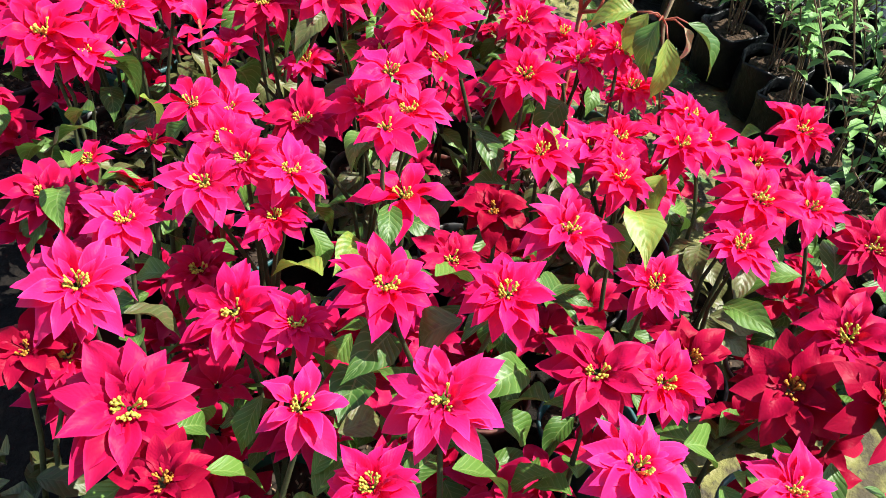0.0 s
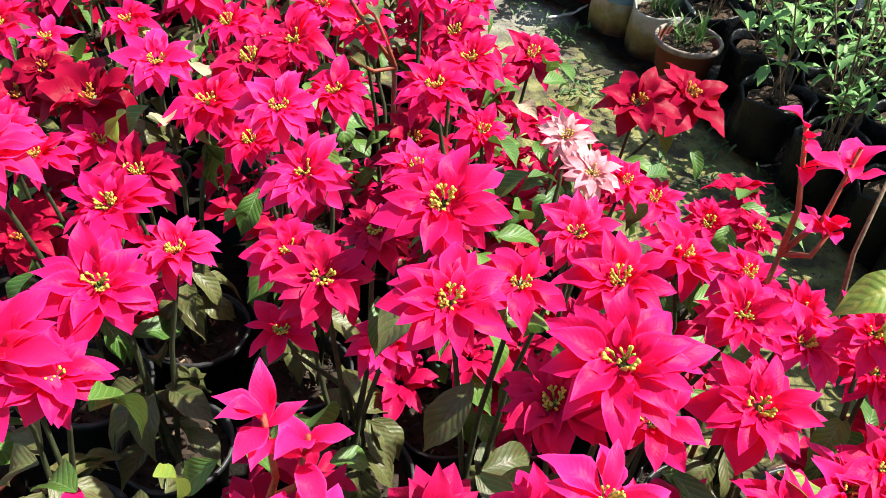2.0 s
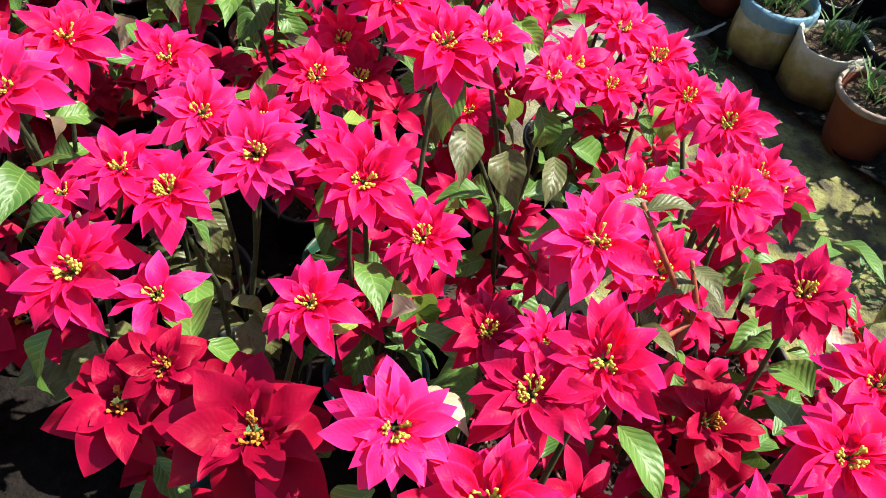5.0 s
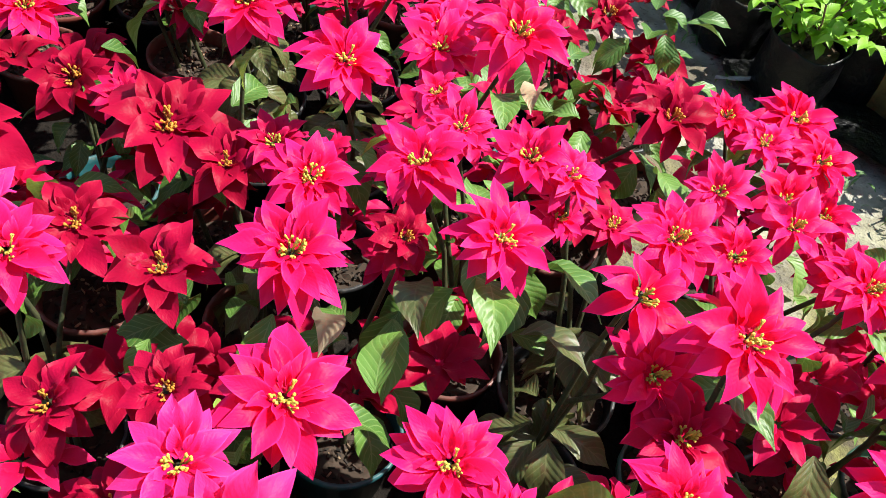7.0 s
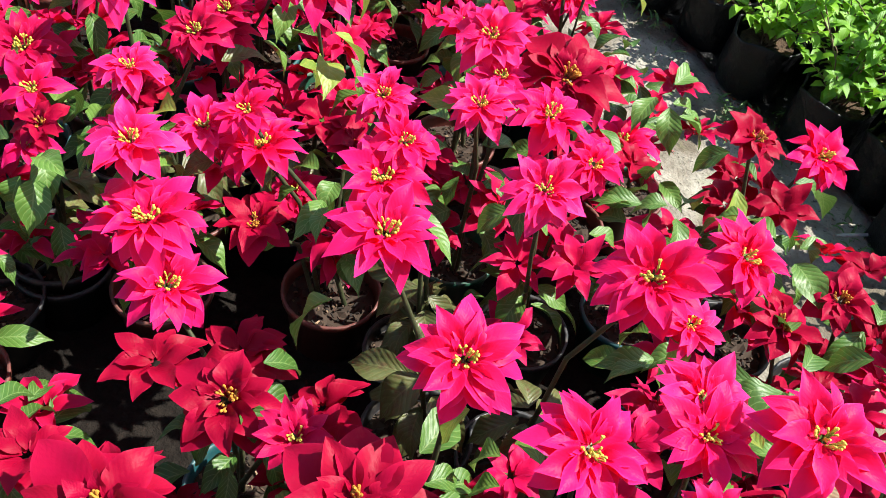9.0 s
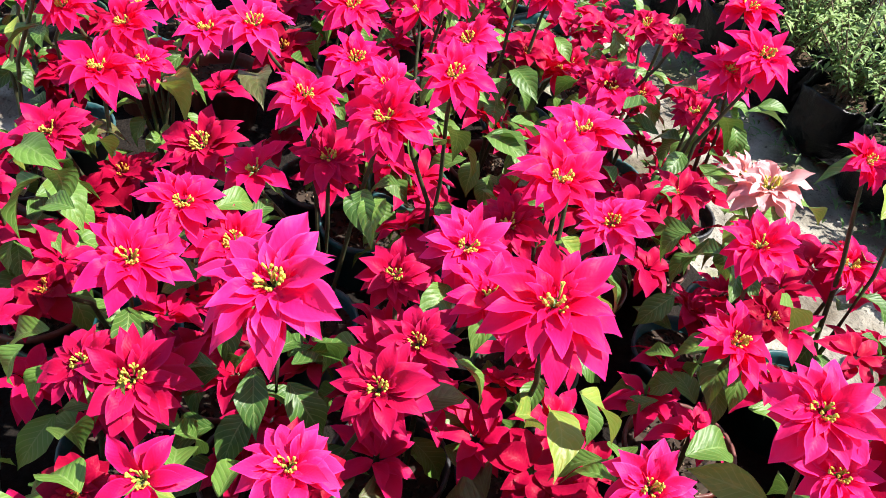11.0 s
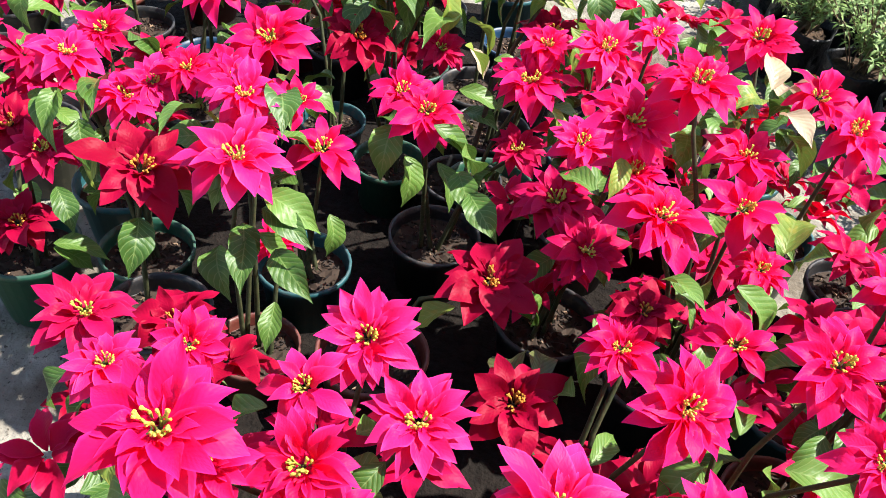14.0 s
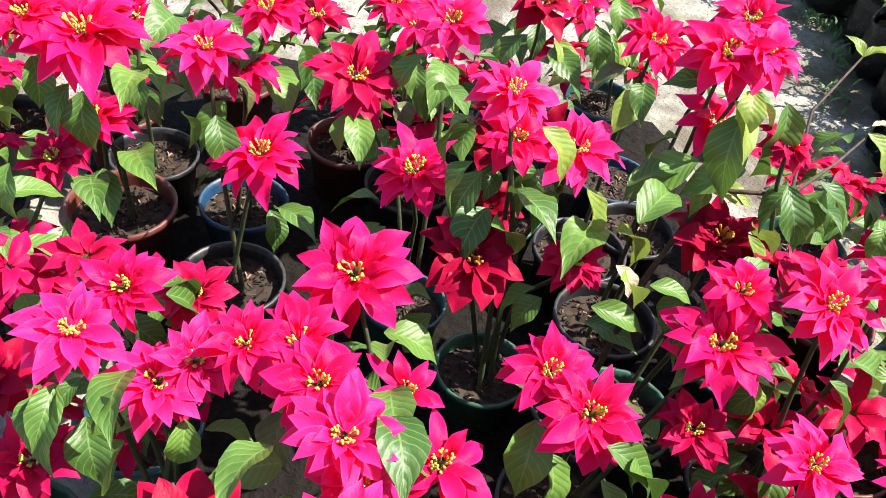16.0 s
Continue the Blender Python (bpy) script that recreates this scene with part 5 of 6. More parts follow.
poinsettia(-2.265, 5.903, 'green', [(-2.204, 5.809, 0.590, 0.134, 'pink', 3), (-2.180, 6.020, 0.500, 0.205, 'red', 2)], 0.99, leaves=[(-2.352, 5.881, 0.620, -36, 0.12, -13, 'green'), (-2.359, 5.836, 0.550, -48, 0.10, 51, 'yellow'), (-2.358, 5.990, 0.600, -64, 0.10, -18, 'green'), (-2.363, 5.941, 0.550, -58, 0.12, 41, 'yellow'), (-2.351, 5.921, 0.500, -100, 0.08, 52, 'cream'), (-2.300, 5.890, 0.500, -87, 0.08, 14, 'green'), (-2.186, 5.910, 0.550, -83, 0.08, 15, 'green'), (-2.352, 5.988, 0.300, -126, 0.11, -16, 'green')], leafy=3, under=False)
poinsettia(-1.857, 5.918, 'red', [], 0.93, leafy=5)
poinsettia(-2.508, 5.972, 'green', [(-2.444, 6.007, 0.638, 0.161, 'pink', 3), (-2.558, 5.913, 0.772, 0.134, 'pink', 3), (-2.413, 5.935, 0.481, 0.129, 'pink', 3), (-2.571, 5.855, 0.524, 0.188, 'red', 2), (-2.539, 5.958, 0.672, 0.123, 'pink', 3)], 0.85, leaves=[(-2.514, 5.932, 0.600, -38, 0.12, 44, 'green'), (-2.535, 5.926, 0.600, -139, 0.12, -14, 'green'), (-2.389, 5.934, 0.550, 147, 0.12, -14, 'green'), (-2.554, 5.844, 0.600, -45, 0.11, 45, 'green')], leafy=3, under=False)
poinsettia(-3.005, 6.064, 'black', [(-3.055, 6.144, 0.614, 0.166, 'pink', 3), (-2.949, 6.080, 0.466, 0.199, 'pink', 3)], 0.98, leaves=[(-3.094, 6.114, 0.500, -31, 0.09, 70, 'green'), (-3.152, 6.058, 0.450, -153, 0.12, -15, 'green'), (-2.906, 6.027, 0.400, -128, 0.11, -16, 'green'), (-3.132, 6.063, 0.600, -180, 0.10, -17, 'green')], leafy=3, under=False)
poinsettia(-2.041, 6.091, 'teal', [(-2.138, 6.040, 0.688, 0.104, 'crimson', 3)], 0.91, leaves=[(-2.146, 6.012, 0.550, -75, 0.10, 50, 'yellow'), (-2.006, 6.169, 0.500, -157, 0.10, -18, 'green')], leafy=5)
poinsettia(-1.659, 6.112, 'teal', [], 0.99, leafy=5)
poinsettia(-2.676, 6.116, 'teal', [(-2.822, 6.244, 0.549, 0.196, 'crimson', 3), (-2.676, 5.961, 0.580, 0.170, 'pink', 3), (-2.668, 6.288, 0.660, 0.158, 'pink', 3)], 0.80, leaves=[(-2.673, 6.130, 0.620, -143, 0.12, -15, 'green'), (-2.609, 6.081, 0.600, 31, 0.08, 78, 'green')], leafy=3, under=False)
poinsettia(-2.282, 6.133, 'black', [(-2.209, 6.094, 0.798, 0.147, 'pink', 3), (-2.258, 6.084, 0.790, 0.158, 'pink', 3), (-2.237, 6.099, 0.665, 0.147, 'pink', 2)], 0.98, leaves=[(-2.177, 6.198, 0.600, -167, 0.10, 50, 'green'), (-2.260, 6.077, 0.600, -57, 0.10, 52, 'yellow')], leafy=3, under=False)
poinsettia(-3.274, 6.204, 'red', [(-3.229, 6.083, 0.641, 0.249, 'pink', 3), (-3.232, 6.075, 0.481, 0.176, 'pink', 3), (-3.310, 6.072, 0.660, 0.158, 'pink', 3)], 1.05, leafy=3, under=False)
poinsettia(-1.822, 6.250, 'red', [], 0.98, leafy=5)
poinsettia(-3.052, 6.304, 'blue', [(-3.022, 6.236, 0.532, 0.165, 'pink', 3), (-2.970, 6.218, 0.660, 0.148, 'pink', 3)], 0.90, leaves=[(-2.957, 6.318, 0.550, -38, 0.11, 46, 'green'), (-2.997, 6.293, 0.550, 171, 0.11, -17, 'green'), (-2.989, 6.300, 0.500, -146, 0.12, 9, 'green'), (-3.144, 6.251, 0.600, 179, 0.12, -14, 'green')], leafy=3, under=False)
poinsettia(-2.333, 6.326, 'black', [(-2.323, 6.285, 0.690, 0.149, 'pink', 3)], 0.97, leafy=3, under=False)
poinsettia(-3.283, 6.404, 'black', [(-3.283, 6.396, 0.500, 0.148, 'pink', 2)], 0.93, leafy=3, under=False)
poinsettia(-2.515, 6.409, 'green', [(-2.515, 6.409, 0.660, 0.157, 'red', 2)], 0.94, leafy=5)
poinsettia(-2.210, 6.438, 'black', [(-2.117, 6.501, 0.660, 0.169, 'pink', 3)], 0.90, leafy=3, under=False)
poinsettia(-1.831, 6.469, 'green', [], 0.98, leafy=5)
poinsettia(-2.881, 6.569, 'red', [(-2.955, 6.517, 0.500, 0.158, 'pink', 2), (-2.808, 6.622, 0.500, 0.158, 'pink', 3)], 0.95, leafy=5)
poinsettia(-2.248, 6.618, 'blue', [], 0.90, leafy=3, under=False)
poinsettia(-2.462, 4.453, 'green', [(-2.522, 4.453, 0.460, 0.128, 'pink', 2)], 0.9, leafy=12)
poinsettia(-1.480, 4.130, 'black', [(-1.530, 4.165, 0.330, 0.110, 'red', 2)], 0.9, leafy=1)
poinsettia(-2.160, 3.905, 'black', [(-2.165, 3.975, 0.430, 0.120, 'red', 2)], 0.9, leafy=14, under=False)
poinsettia(-2.048, 3.881, 'black', [(-2.028, 3.881, 0.500, 0.113, 'red', 2)], 0.9, leafy=12, under=False)
# leafy plants with few heads at the far end of the bed
poinsettia(-3.420, 6.550, 'red', [(-3.435, 6.527, 0.466, 0.148, 'pink', 2)], 0.95, leafy=8)
poinsettia(-3.200, 6.750, 'red', [(-3.275, 6.674, 0.464, 0.148, 'pink', 2)], 0.95, leafy=8)
poinsettia(-2.720, 6.450, 'black', [(-2.749, 6.489, 0.529, 0.148, 'pink', 2)], 0.95, leafy=8)
poinsettia(-2.780, 6.850, 'red', [(-2.769, 6.832, 0.452, 0.148, 'pink', 2)], 0.95, leafy=8)
poinsettia(-2.500, 6.750, 'black', [(-2.410, 6.735, 0.527, 0.148, 'pink', 2)], 0.95, leafy=8)
poinsettia(-2.280, 6.950, 'teal', [(-2.322, 6.913, 0.485, 0.148, 'pink', 2)], 0.95, leafy=8)

poinsettia(-3.550, 6.150, 'black', [(-3.550, 6.160, 0.430, 0.13, 'pink', 2)], 0.95, leafy=9)
poinsettia(-3.620, 6.430, 'black', [(-3.600, 6.420, 0.450, 0.13, 'pink', 2)], 0.95, leafy=9)

# ---- the leggy plant at the edge of the bed ----
def leggy_plant(x, y, joint, tall):
    """A tall bare-stemmed poinsettia with a few big yellowing leaves."""
    rnd = random.Random(77)
    plant = new("leggy_poinsettia")
    plant.matrix_world = Matrix.Translation((x, y, 0))
    tagged(plant, "leggy poinsettia with woody stems and yellowing leaves in a black pot", "potted plant")
    part("pot", POTS["black"], plant)
    part("soil", SOIL_DISC, plant, None, "crumbly dark potting soil", "stuff")
    j, t = Vector(joint) - Vector((x, y, 0)), Vector(tall) - Vector((x, y, 0))
    part("stem", tube((Vector((0, 0, 0.14)), j * 0.5 + Vector((0.03, 0, 0.1)), j, j + Vector((0.05, 0.07, 0.2))), (0.006, 0.0045, 0.004, 0.003), WOOD, 7), plant, None, "bare woody stem")
    part("stem", tube((Vector((0.02, 0.02, 0.14)), t * 0.5 + Vector((-0.02, 0, 0.08)), t, t + Vector((0.01, 0.02, 0.12))), (0.006, 0.004, 0.0035, 0.0025), WOOD, 7), plant, None, "bare woody stem")
    for compass, length, drop, kind in ((182, 0.135, 74, "yellow"), (158, 0.13, 60, "green"), (252, 0.145, 42, "green"), (122, 0.115, 68, "yellow"), (98, 0.115, 10, "yellow"), (232, 0.10, 74, "cream")):
        a = radians(compass)
        out = j + Vector((-math.sin(a), math.cos(a), 0)) * rnd.uniform(0.04, 0.065) + Vector((0, 0, rnd.uniform(-0.02, 0.02)))
        part("petiole", tube((j, j.lerp(out, 0.5) + Vector((0, 0, 0.008)), out), (0.002, 0.0018, 0.0015), RED_STEM, 5), plant)
        stem_leaf(plant, rnd, out, a, length * 0.88, drop, kind)
    return plant


leggy_plant(0.42, 1.55, (0.349, 1.481, 0.776), (0.31, 1.62, 0.72))


def shoots(name, words, foot, tips, material, kind, each, long):
    """A young plant whose bare shoots rise over the others, with small bracts along them."""
    rnd = random.Random(len(tips) + int(100 * foot[1]))
    plant = new(name)
    plant.matrix_world = Matrix.Translation((foot[0], foot[1], 0))
    tagged(plant, words, "potted plant")
    part("pot", POTS["black"], plant, Matrix.Scale(0.7, 4))
    part("soil", SOIL_DISC, plant, Matrix.Scale(0.7, 4), "", "stuff")
    low = Vector((0, 0, foot[2]))
    part("stem", tube((Vector((0, 0, 0.1)), low * 0.6, low), (0.006, 0.005, 0.005), material), plant)
    for tip in tips:
        top = Vector(tip) - Vector((foot[0], foot[1], 0))
        knee = low.lerp(top, 0.5) + Vector((0.01, -0.01, -0.015))
        stem = part("stem", tube((low, knee, top), (0.005, 0.004, 0.003), material), plant)
        for k in range(each):
            at = knee.lerp(top, rnd.uniform(0.4, 1.0))
            m = (Matrix.Translation(at) @ Matrix.Rotation(rnd.uniform(0, 6.28), 4, "Z") @ Matrix.Rotation(radians(rnd.uniform(0, 60)), 4, "X"))
            src = BRACTS["rose"] if kind == "pink" else LEAVES[kind]
            part("bract" if kind == "pink" else "leaf", rnd.choice(src), stem, m @ Matrix.Scale(rnd.uniform(0.7, 1.1) * long, 4))
    return plant


shoots("tall_poinsettia", "spindly poinsettia with tall bare red shoots and pink bracts", (0.218, 1.634, 0.700), ((0.169, 1.612, 0.920), (0.261, 1.633, 0.880), (0.260, 1.614, 0.760)), RED_STEM, "pink", 6, 0.06)
shoots("tall_poinsettia", "spindly poinsettia with red shoots over the flowers", (-0.437, 1.267, 0.620), ((-0.429, 1.242, 0.800), (-0.389, 1.250, 0.760)), RED_STEM, "pink", 6, 0.06)
shoots("tall_poinsettia", "spindly poinsettia with dark stems and a yellow tip", (-0.335, 2.221, 0.620), ((-0.475, 2.188, 0.860), (-0.385, 2.200, 0.760), (-0.434, 2.182, 0.660)), RED_STEM, "dull", 2, 0.06)


def branching_plant(x, y):
    """A taller poinsettia with bare woody branches, large dark leaves and a few yellowing ones."""
    rnd = random.Random(91)
    plant = new("branching_poinsettia")
    plant.matrix_world = Matrix.Translation((x, y, 0))
    tagged(plant, "branching poinsettia with bare woody stems and large dark leaves", "potted plant")
    part("pot", POTS["black"], plant, Matrix.Scale(0.9, 4), "black plastic pot")
    part("soil", SOIL_DISC, plant, Matrix.Scale(0.9, 4), "crumbly dark potting soil", "stuff")

    def here(px, py, pz):
        return Vector((px - x, py - y, pz))

    fork, elbow, crook = here(-2.209, 6.073, 0.560), here(-2.10, 6.04, 0.60), here(-1.97, 6.22, 0.56)
    for points, thick in (((here(x, y, 0.13), here(-2.285, 5.978, 0.43), fork, here(-2.222, 6.04, 0.72)), 0.0065),
                          ((fork, elbow, crook, here(-1.88, 6.35, 0.54)), 0.0042),
                          ((elbow, here(-2.06, 6.20, 0.66), here(-1.97, 6.32, 0.71)), 0.003)):
        part("stem", tube(points, [thick * (1 - 0.18 * k) for k in range(len(points))], DARK_WOOD, 7), plant, None, "bare woody stem")
    for at, compass, length, drop, kind in (
            (here(-2.255, 6.04, 0.635), 103, 0.135, 38, "green"), (here(-2.222, 6.03, 0.735), 168, 0.145, 62, "green"),
            (here(-2.165, 6.04, 0.755), 195, 0.11, 72, "green"), (fork, 250, 0.075, -12, "yellow"), (fork, 140, 0.06, 20, "yellow"),
            (here(-2.15, 6.00, 0.54), 215, 0.11, 55, "yellow"), (here(-2.12, 6.02, 0.63), 205, 0.11, 45, "green"),
            (here(-2.09, 6.05, 0.61), 130, 0.10, 30, "green"), (here(-2.03, 6.12, 0.58), 240, 0.11, 40, "green"),
            (here(-1.965, 6.21, 0.53), 205, 0.11, 60, "green"), (here(-1.99, 6.17, 0.53), 150, 0.10, 55, "green"),
            (here(-1.88, 6.35, 0.55), 238, 0.11, 38, "yellow"), (here(-1.875, 6.36, 0.56), 280, 0.055, 0, "cream"),
            (here(-1.97, 6.32, 0.71), 265, 0.07, -25, "yellow"), (here(-1.97, 6.32, 0.71), 60, 0.05, -40, "yellow")):
        stem_leaf(plant, rnd, at, radians(compass), length, drop, kind)
    return plant


branching_plant(-2.33, 5.93)

# ---- the far side of the aisle ----
def lumpy_bag(radius, height, seed, material, name):
    """A soft grow bag with folds and a turned-down rim."""
    rnd = random.Random(seed)
    sides, rings, verts, faces = 26, ((0.90, 0.0), (1.02, 0.08), (1.04, 0.45), (1.0, 0.8), (1.03, 0.97), (1.0, 1.0), (0.95, 0.96), (0.92, 0.82)), [], []
    folds = [(rnd.randint(3, 9), rnd.uniform(0, 6.28), rnd.uniform(0.01, 0.035)) for _ in range(4)]
    for n, (r, z) in enumerate(rings):
        for k in range(sides):
            a = 2 * math.pi * k / sides
            w = 1 + sum(d * math.sin(f * a + p + 1.5 * z) for f, p, d in folds)
            top = height * (z + (0.05 * math.sin(3 * a + seed) if n > 3 else 0))
            verts.append((radius * r * w * math.cos(a), radius * r * w * math.sin(a), top))
    for i in range(len(rings) - 1):
        for k in range(sides):
            n = (k + 1) % sides
            faces.append((i * sides + k, i * sides + n, (i + 1) * sides + n, (i + 1) * sides + k))
    faces.append(tuple(reversed(range(sides))))
    return mesh(name, verts, faces, material)


def bush(seed, kind, wide, tall):
    """A crown of small leaves on thin upright stems, joined; stems and crown come as two meshes."""
    rnd = random.Random(seed)
    style = {"fine": (SHRUB, 0.30, (0.038, 0.072), 11, 12), "bright": (BRIGHT, 0.60, (0.032, 0.058), 22, 15),
             "small": (LIGHT, 0.30, (0.022, 0.042), 34, 24), "broad": (SHRUB, 0.44, (0.045, 0.08), 8, 9), "grass": (GRASS, 0.07, (0.07, 0.15), 1, 46)}[kind]
    material, width, (short, long), twigs, each = style
    leaf = blade(material, width, 0.75, 0.12, 0.3, 0.0, 0.1, seed, 4, 3)
    cells = [tuple(v.co) for v in leaf.vertices]
    quads = [tuple(p.vertices) for p in leaf.polygons]
    verts, faces, uvs, tubes = [], [], [], []
    for k in range(twigs):
        a, far = rnd.uniform(0, 6.28), math.sqrt(rnd.random()) * wide
        foot = Vector((rnd.uniform(-0.03, 0.03), rnd.uniform(-0.03, 0.03), 0))
        tip = Vector((far * math.cos(a), far * math.sin(a), tall * rnd.uniform(0.45, 1.0) * (1 - 0.35 * far / wide)))
        knee = foot.lerp(tip, 0.5) - Vector((tip.x, tip.y, 0)) * 0.15
        if kind != "grass":
            tubes.append((foot, knee, tip))
        for n in range(each):
            t = rnd.uniform(0.3, 1.05)
            at = foot.lerp(knee, t * 2) if t < 0.5 else knee.lerp(tip, t * 2 - 1)
            if kind == "grass":
                at = Vector((rnd.uniform(-0.5, 0.5) * wide, rnd.uniform(-0.5, 0.5) * wide, 0))
            b = rnd.uniform(0, 6.28)
            rise = rnd.uniform(45, 85) if kind == "grass" else rnd.uniform(-35, 50)
            m = Matrix.Translation(at) @ Matrix.Rotation(b, 4, "Z") @ Matrix.Rotation(radians(rise), 4, "X") @ Matrix.Scale(rnd.uniform(short, long), 4)
            base = len(verts)
            verts += [m @ Vector(c) for c in cells]
            uvs += [(0.5 * (i % 3), (i // 3) / 3) for i in range(len(cells))]
            faces += [tuple(base + i for i in q) for q in quads]
    crown = mesh("crown", verts, faces, material, uvs)
    stems = None
    if tubes:
        sv, sf = [], []
        for pts in tubes:
            for i, p in enumerate(pts):
                for k in range(4):
                    c = k * math.pi / 2
                    sv.append(p + Vector((0.0025 * math.cos(c), 0.0025 * math.sin(c), 0)))
            base = len(sv) - 12
            for i in range(2):
                for k in range(4):
                    sf.append((base + i * 4 + k, base + i * 4 + (k + 1) % 4, base + i * 4 + 4 + (k + 1) % 4, base + i * 4 + 4 + k))
        stems = mesh("stems", sv, sf, WOOD)
    return crown, stems


def soil_plug(radius):
    rnd = random.Random(9)
    verts, faces = [(0, 0, 0.01)], []
    for i in range(1, 5):
        for k in range(20):
            a = 2 * math.pi * k / 20
            verts.append((radius * i / 4 * math.cos(a), radius * i / 4 * math.sin(a), rnd.uniform(0, 0.012)))
    for k in range(20):
        n = (k + 1) % 20
        faces.append((0, 1 + k, 1 + n))
        for i in range(3):
            faces.append((1 + i * 20 + k, 1 + i * 20 + n, 21 + i * 20 + n, 21 + i * 20 + k))
    return mesh("plug", verts, faces, SOIL)


BAGS = [lumpy_bag(0.095, 0.19, 10 + k, BAG, "bag") for k in range(4)]
SACKS = [lumpy_bag(0.092, 0.18, 30 + k, SACK, "sack") for k in range(3)]
PLUG = soil_plug(0.084)
BUSHES = {"fine": [bush(500 + k, "fine", 0.25, 0.80) for k in range(4)], "bright": [bush(520 + k, "bright", 0.25, 0.38) for k in range(3)],
          "small": [bush(540 + k, "small", 0.21, 0.40) for k in range(4)], "broad": [bush(550 + k, "broad", 0.23, 0.80) for k in range(3)], "grass": [bush(560 + k, "grass", 0.10, 0.16) for k in range(2)]}
BUSH_WORDS = {"fine": ("narrow-leaved green shrub seedling", "shrub"), "bright": ("bright green broad-leaved seedling", "shrub"),
              "small": ("dense narrow-leaved light green shrub", "shrub"), "broad": ("glossy broad-leaved green sapling", "shrub"), "grass": ("tuft of thin green grass", "grass")}


def nursery_bag(x, y, kind, vessel, seed):
    rnd = random.Random(seed)
    thing = new("bagged_plant" if vessel != "clay" else "potted_plant")
    thing.matrix_world = Matrix.Translation((x, y, 0)) @ Matrix.Rotation(rnd.uniform(0, 6.28), 4, "Z")
    words, category = BUSH_WORDS[kind]
    holder = {"bag": "a black grow bag", "sack": "a dirty white sack", "blue": "a blue-rimmed white sack", "clay": "a terracotta-red pot"}[vessel]
    tagged(thing, f"{words} in {holder}", category, "bagged plants beyond the aisle")
    if vessel == "clay":
        pot = part("pot", CLAY, thing, Matrix.Diagonal((1.06, 1.06, 1.0, 1)), "dull terracotta-red pot")
        part("rim", CLAY_RIM, pot, None, "pale worn rim")
    else:
        part("bag", rnd.choice(BAGS if vessel == "bag" else SACKS), thing, Matrix.Diagonal((1.12, 1.12, 1.0, 1)), holder[2:])
        if vessel == "blue":
            part("rim", BLUE_RIM, thing, Matrix.Translation((0, 0, 0.175)) @ Matrix.Scale(1.12, 4), "blue folded rim")
    part("soil", PLUG, thing, Matrix.Translation((0, 0, 0.155)))
    crown, stems = rnd.choice(BUSHES[kind])
    m = Matrix.Translation((0, 0, 0.155)) @ Matrix.Scale(rnd.uniform(0.85, 1.15), 4)
    part("crown", crown, thing, m)
    if stems:
        part("stem", stems, thing, m, "thin branching woody stems")
    return thing


CLAY = lathe([(r * 0.098, z * 0.1) for r, z in POT_PROFILE], MIX, 32, "clay_pot")
CLAY_RIM = lathe([(0.1035, 0.163), (0.1065, 0.166), (0.1065, 0.178), (0.103, 0.183), (0.097, 0.181), (0.0955, 0.172)], PALE_RIM, 32, "clay_rim")
BLUE_RIM = lathe([(0.095, -0.03), (0.101, 0.0), (0.098, 0.014), (0.09, 0.016), (0.084, 0.0)], SACK_BLUE, 26, "blue_rim")


def front_line(y):
    """Where the bags beyond the aisle begin."""
    return 0.88 - 0.53 * max(y - 2.565, 0) + 0.1 * max(2.2 - y, 0) + 0.62 * min(max((y - 6.95) / 0.95, 0), 1) - 0.13 * max(0, 1 - abs(y - 4.2) / 0.4)


def plastic_sheet():
    """Black ground sheet under the bags, crumpled, with a wavy edge along the aisle."""
    rows, verts, faces = 220, [], []
    for i in range(rows + 1):
        y = 0.2 + 9.2 * i / rows
        edge = front_line(y) + 0.03 + 0.09 * noise.noise((1, y * 3, 0)) + 0.03 * noise.noise((1, y * 11, 0))
        for j in range(19):
            x = edge + 1.9 * (j / 18) ** 1.6
            z = 0.012 + 0.010 * noise.noise((x * 14, y * 14, 2)) + 0.008 * noise.noise((x * 5, y * 5, 7))
            verts.append((x, y, z + (0.012 if j == 0 else 0.004)))
    for i in range(rows):
        for j in range(18):
            a = i * 19 + j
            faces.append((a, a + 1, a + 20, a + 19))
    return mesh("sheet", verts, faces, BAG)


tagged(new("ground_sheet", plastic_sheet()), "crumpled black plastic ground sheet under the bags", "ground sheet", kind="structure")
nursery_bag(0.60, 3.31, "grass", "clay", 1)
nursery_bag(0.565, 3.54, "grass", "sack", 2)
nursery_bag(0.455, 3.71, "grass", "blue", 3)
nursery_bag(0.40, 3.94, "grass", "clay", 4)
nursery_bag(0.385, 4.16, "grass", "sack", 5)
grow = random.Random(8)
row_y = 1.34
while row_y < 8.6:
    for k in range(4):
        bx = front_line(row_y) + 0.12 + 0.215 * k + grow.uniform(-0.03, 0.03)
        by = row_y + 0.09 * k + grow.uniform(-0.03, 0.03)
        if k < 1 and 3.15 < by < 4.08 or k > 2 and (by > 4.5 or by < 3.2) or k > 1 and by > 7:
            continue
        kind = ("broad" if grow.random() < 0.35 else "fine") if by < 3.9 else "bright" if by < 5.3 else "small"
        nursery_bag(bx, by, kind, "bag", int(1000 * row_y) + k)
    row_y += 0.235


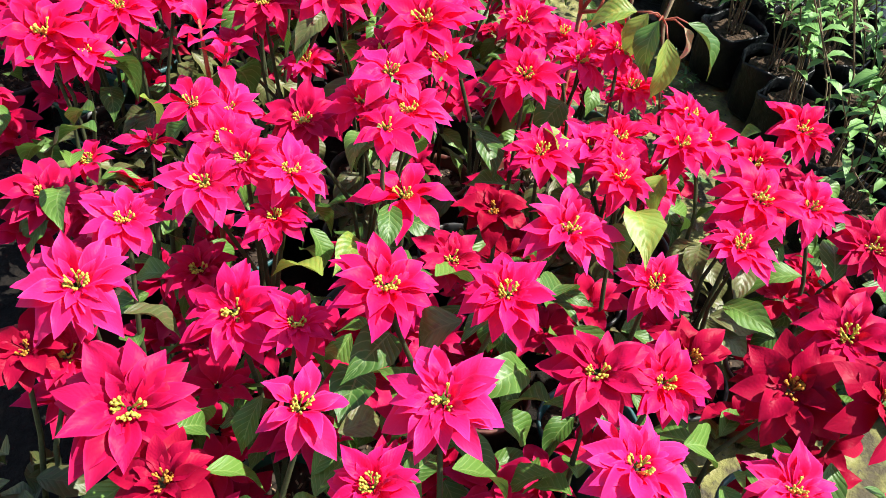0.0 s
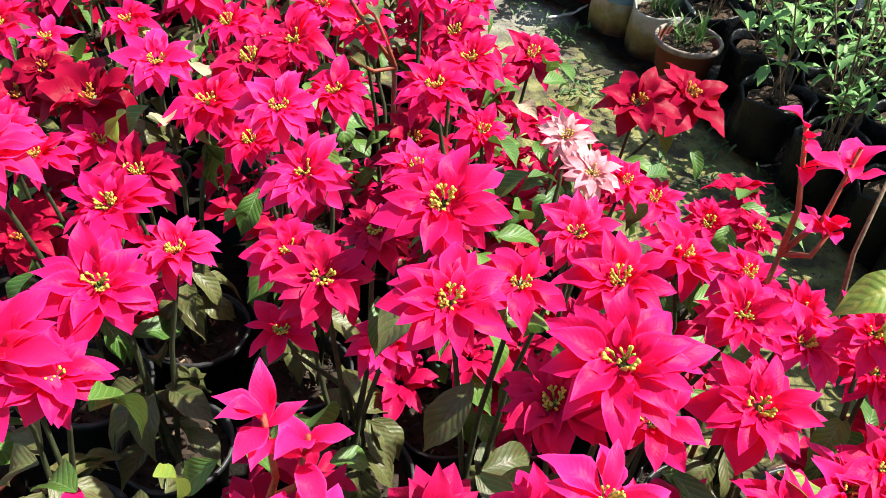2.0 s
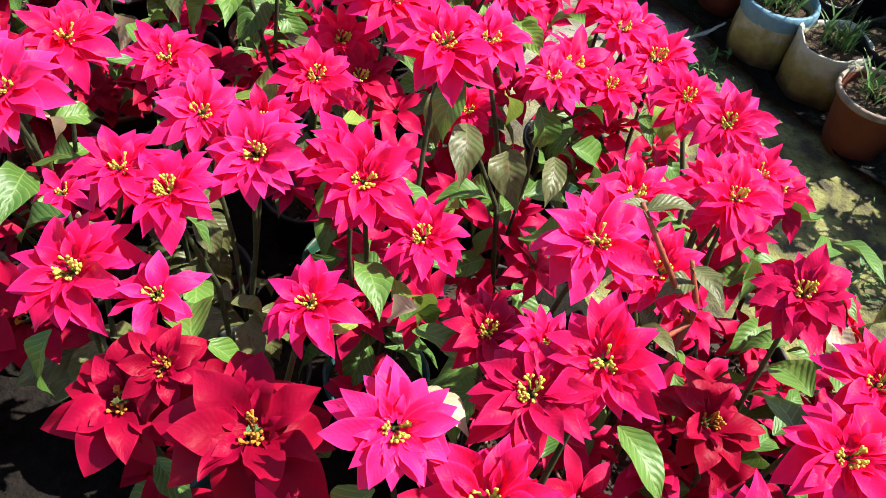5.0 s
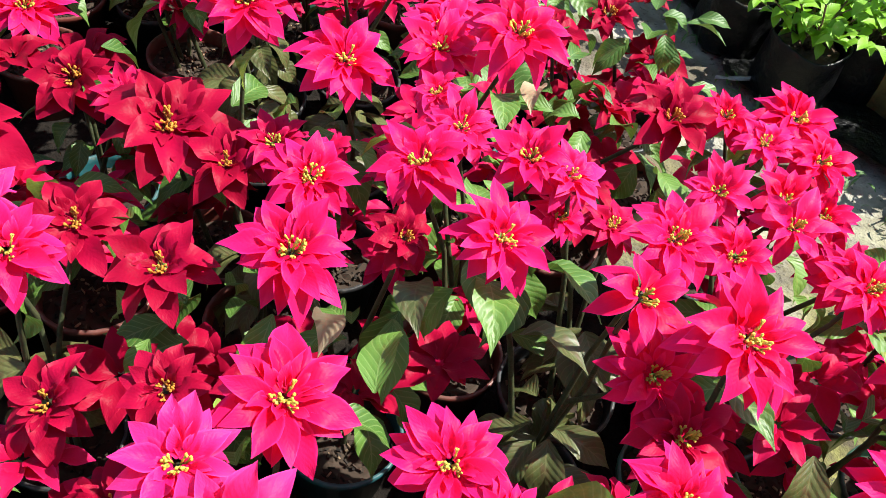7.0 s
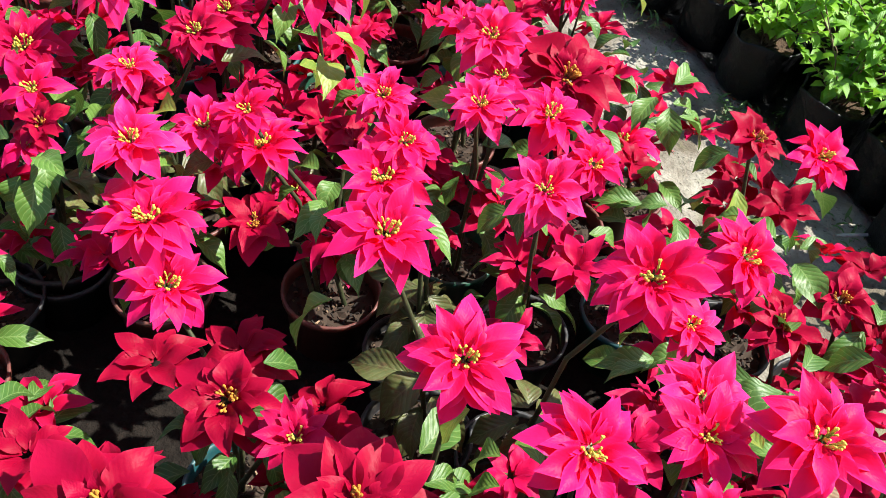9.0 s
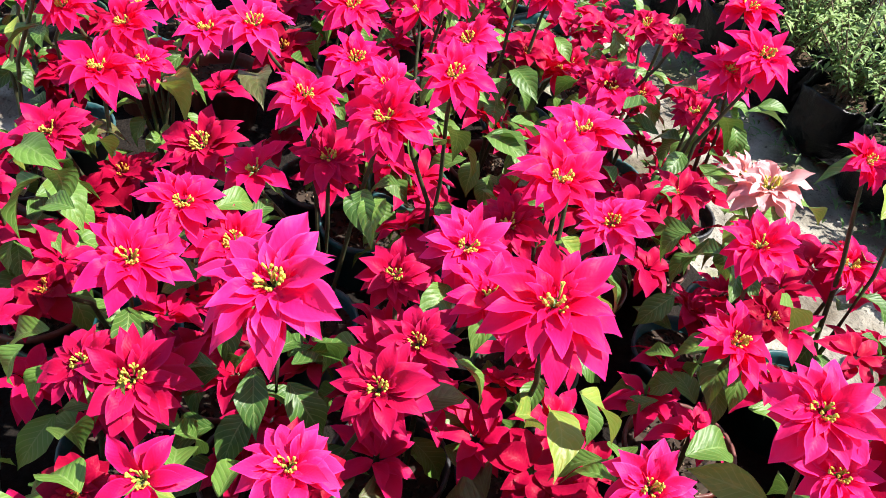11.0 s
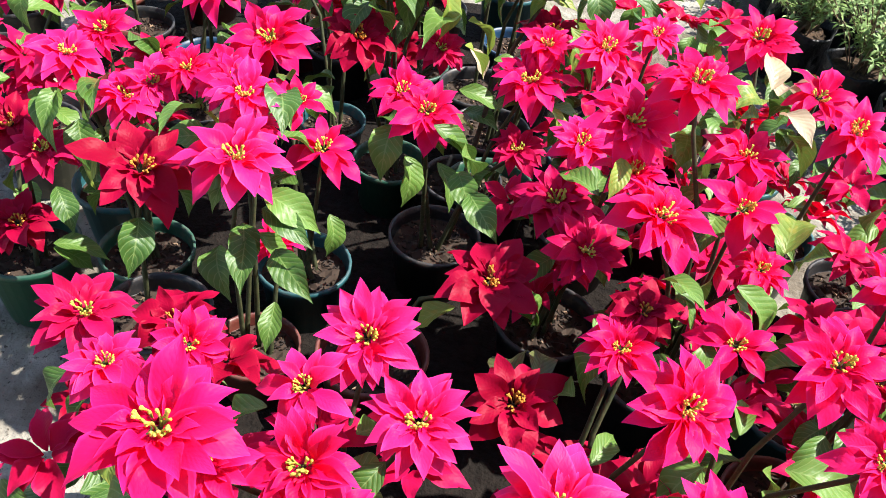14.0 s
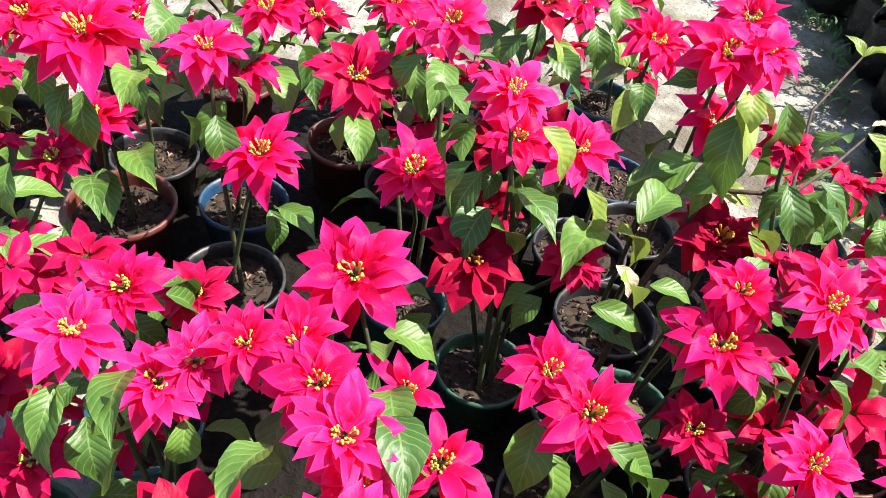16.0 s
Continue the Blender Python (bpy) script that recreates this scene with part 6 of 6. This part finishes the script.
def weeds():
    """All the small weeds on the aisle."""
    rnd = random.Random(21)
    verts, faces, uvs = [], [], []
    leaf = blade(GRASS, 0.2, 0.75, 0.2, 0.3, 0, 0.1, 3, 4, 3)
    for k in range(60):
        wy = rnd.uniform(1.2, 8.2)
        wx = front_line(wy) - rnd.uniform(-0.05, 0.45) * (1 if wy < 3.4 else 0.2)
        for n in range(rnd.randint(10, 30)):
            m = (Matrix.Translation((wx + rnd.gauss(0, 0.045), wy + rnd.gauss(0, 0.045), 0.0)) @ Matrix.Rotation(rnd.uniform(0, 6.28), 4, "Z")
                 @ Matrix.Rotation(radians(rnd.uniform(10, 65)), 4, "X") @ Matrix.Scale(rnd.uniform(0.02, 0.06), 4))
            base = len(verts)
            verts += [m @ v.co for v in leaf.vertices]
            uvs += [(0.5 * (i % 3), (i // 3) / 3) for i in range(len(leaf.vertices))]
            faces += [tuple(base + i for i in p.vertices) for p in leaf.polygons]
    return mesh("weeds", verts, faces, GRASS, uvs)


tagged(new("weeds", weeds()), "small tufts of weeds on the worn ground", "weeds", kind="stuff")


def plastic_strip(points, seed):
    """A torn ribbon of pale sheet lying along the bags, frayed on one edge."""
    rnd = random.Random(seed)
    verts, faces = [], []
    steps = 14
    for i in range(steps + 1):
        u = i / steps * (len(points) - 1)
        k = min(int(u), len(points) - 2)
        at = Vector(points[k]).lerp(Vector(points[k + 1]), u - k)
        wide = 0.007 * (1.1 - abs(2 * i / steps - 1)) + rnd.uniform(0, 0.006)
        curl = rnd.uniform(0.002, 0.010)
        for off, up in ((-wide, 0.0), (0.0, curl), (wide, 0.002), (wide, -0.001), (0.0, curl - 0.002), (-wide, -0.002)):
            verts.append((at.x + 0.4 * off, at.y + off, at.z + 0.006 + up))
    for i in range(steps):
        for j in range(6):
            n = (j + 1) % 6
            faces.append((i * 6 + j, i * 6 + n, i * 6 + 6 + n, i * 6 + 6 + j))
    faces += [tuple(range(5, -1, -1)), tuple(range(steps * 6, steps * 6 + 6))]
    return tagged(new("plastic_strip", mesh("strip", verts, faces, STRIP)), "pale frayed strip of plastic beside the black bags", "litter", "torn plastic strips")


plastic_strip(((-0.26, 4.42, 0.02), (-0.16, 4.44, 0.02), (-0.13, 4.45, 0.03), (-0.08, 4.52, 0.1)), 7)
plastic_strip(((-0.16, 4.18, 0.02), (-0.07, 4.19, 0.02), (-0.0, 4.2, 0.02), (0.08, 4.28, 0.08)), 8)
plastic_strip(((0.19, 3.7, 0.02), (0.3, 3.76, 0.02), (0.35, 3.77, 0.05)), 9)
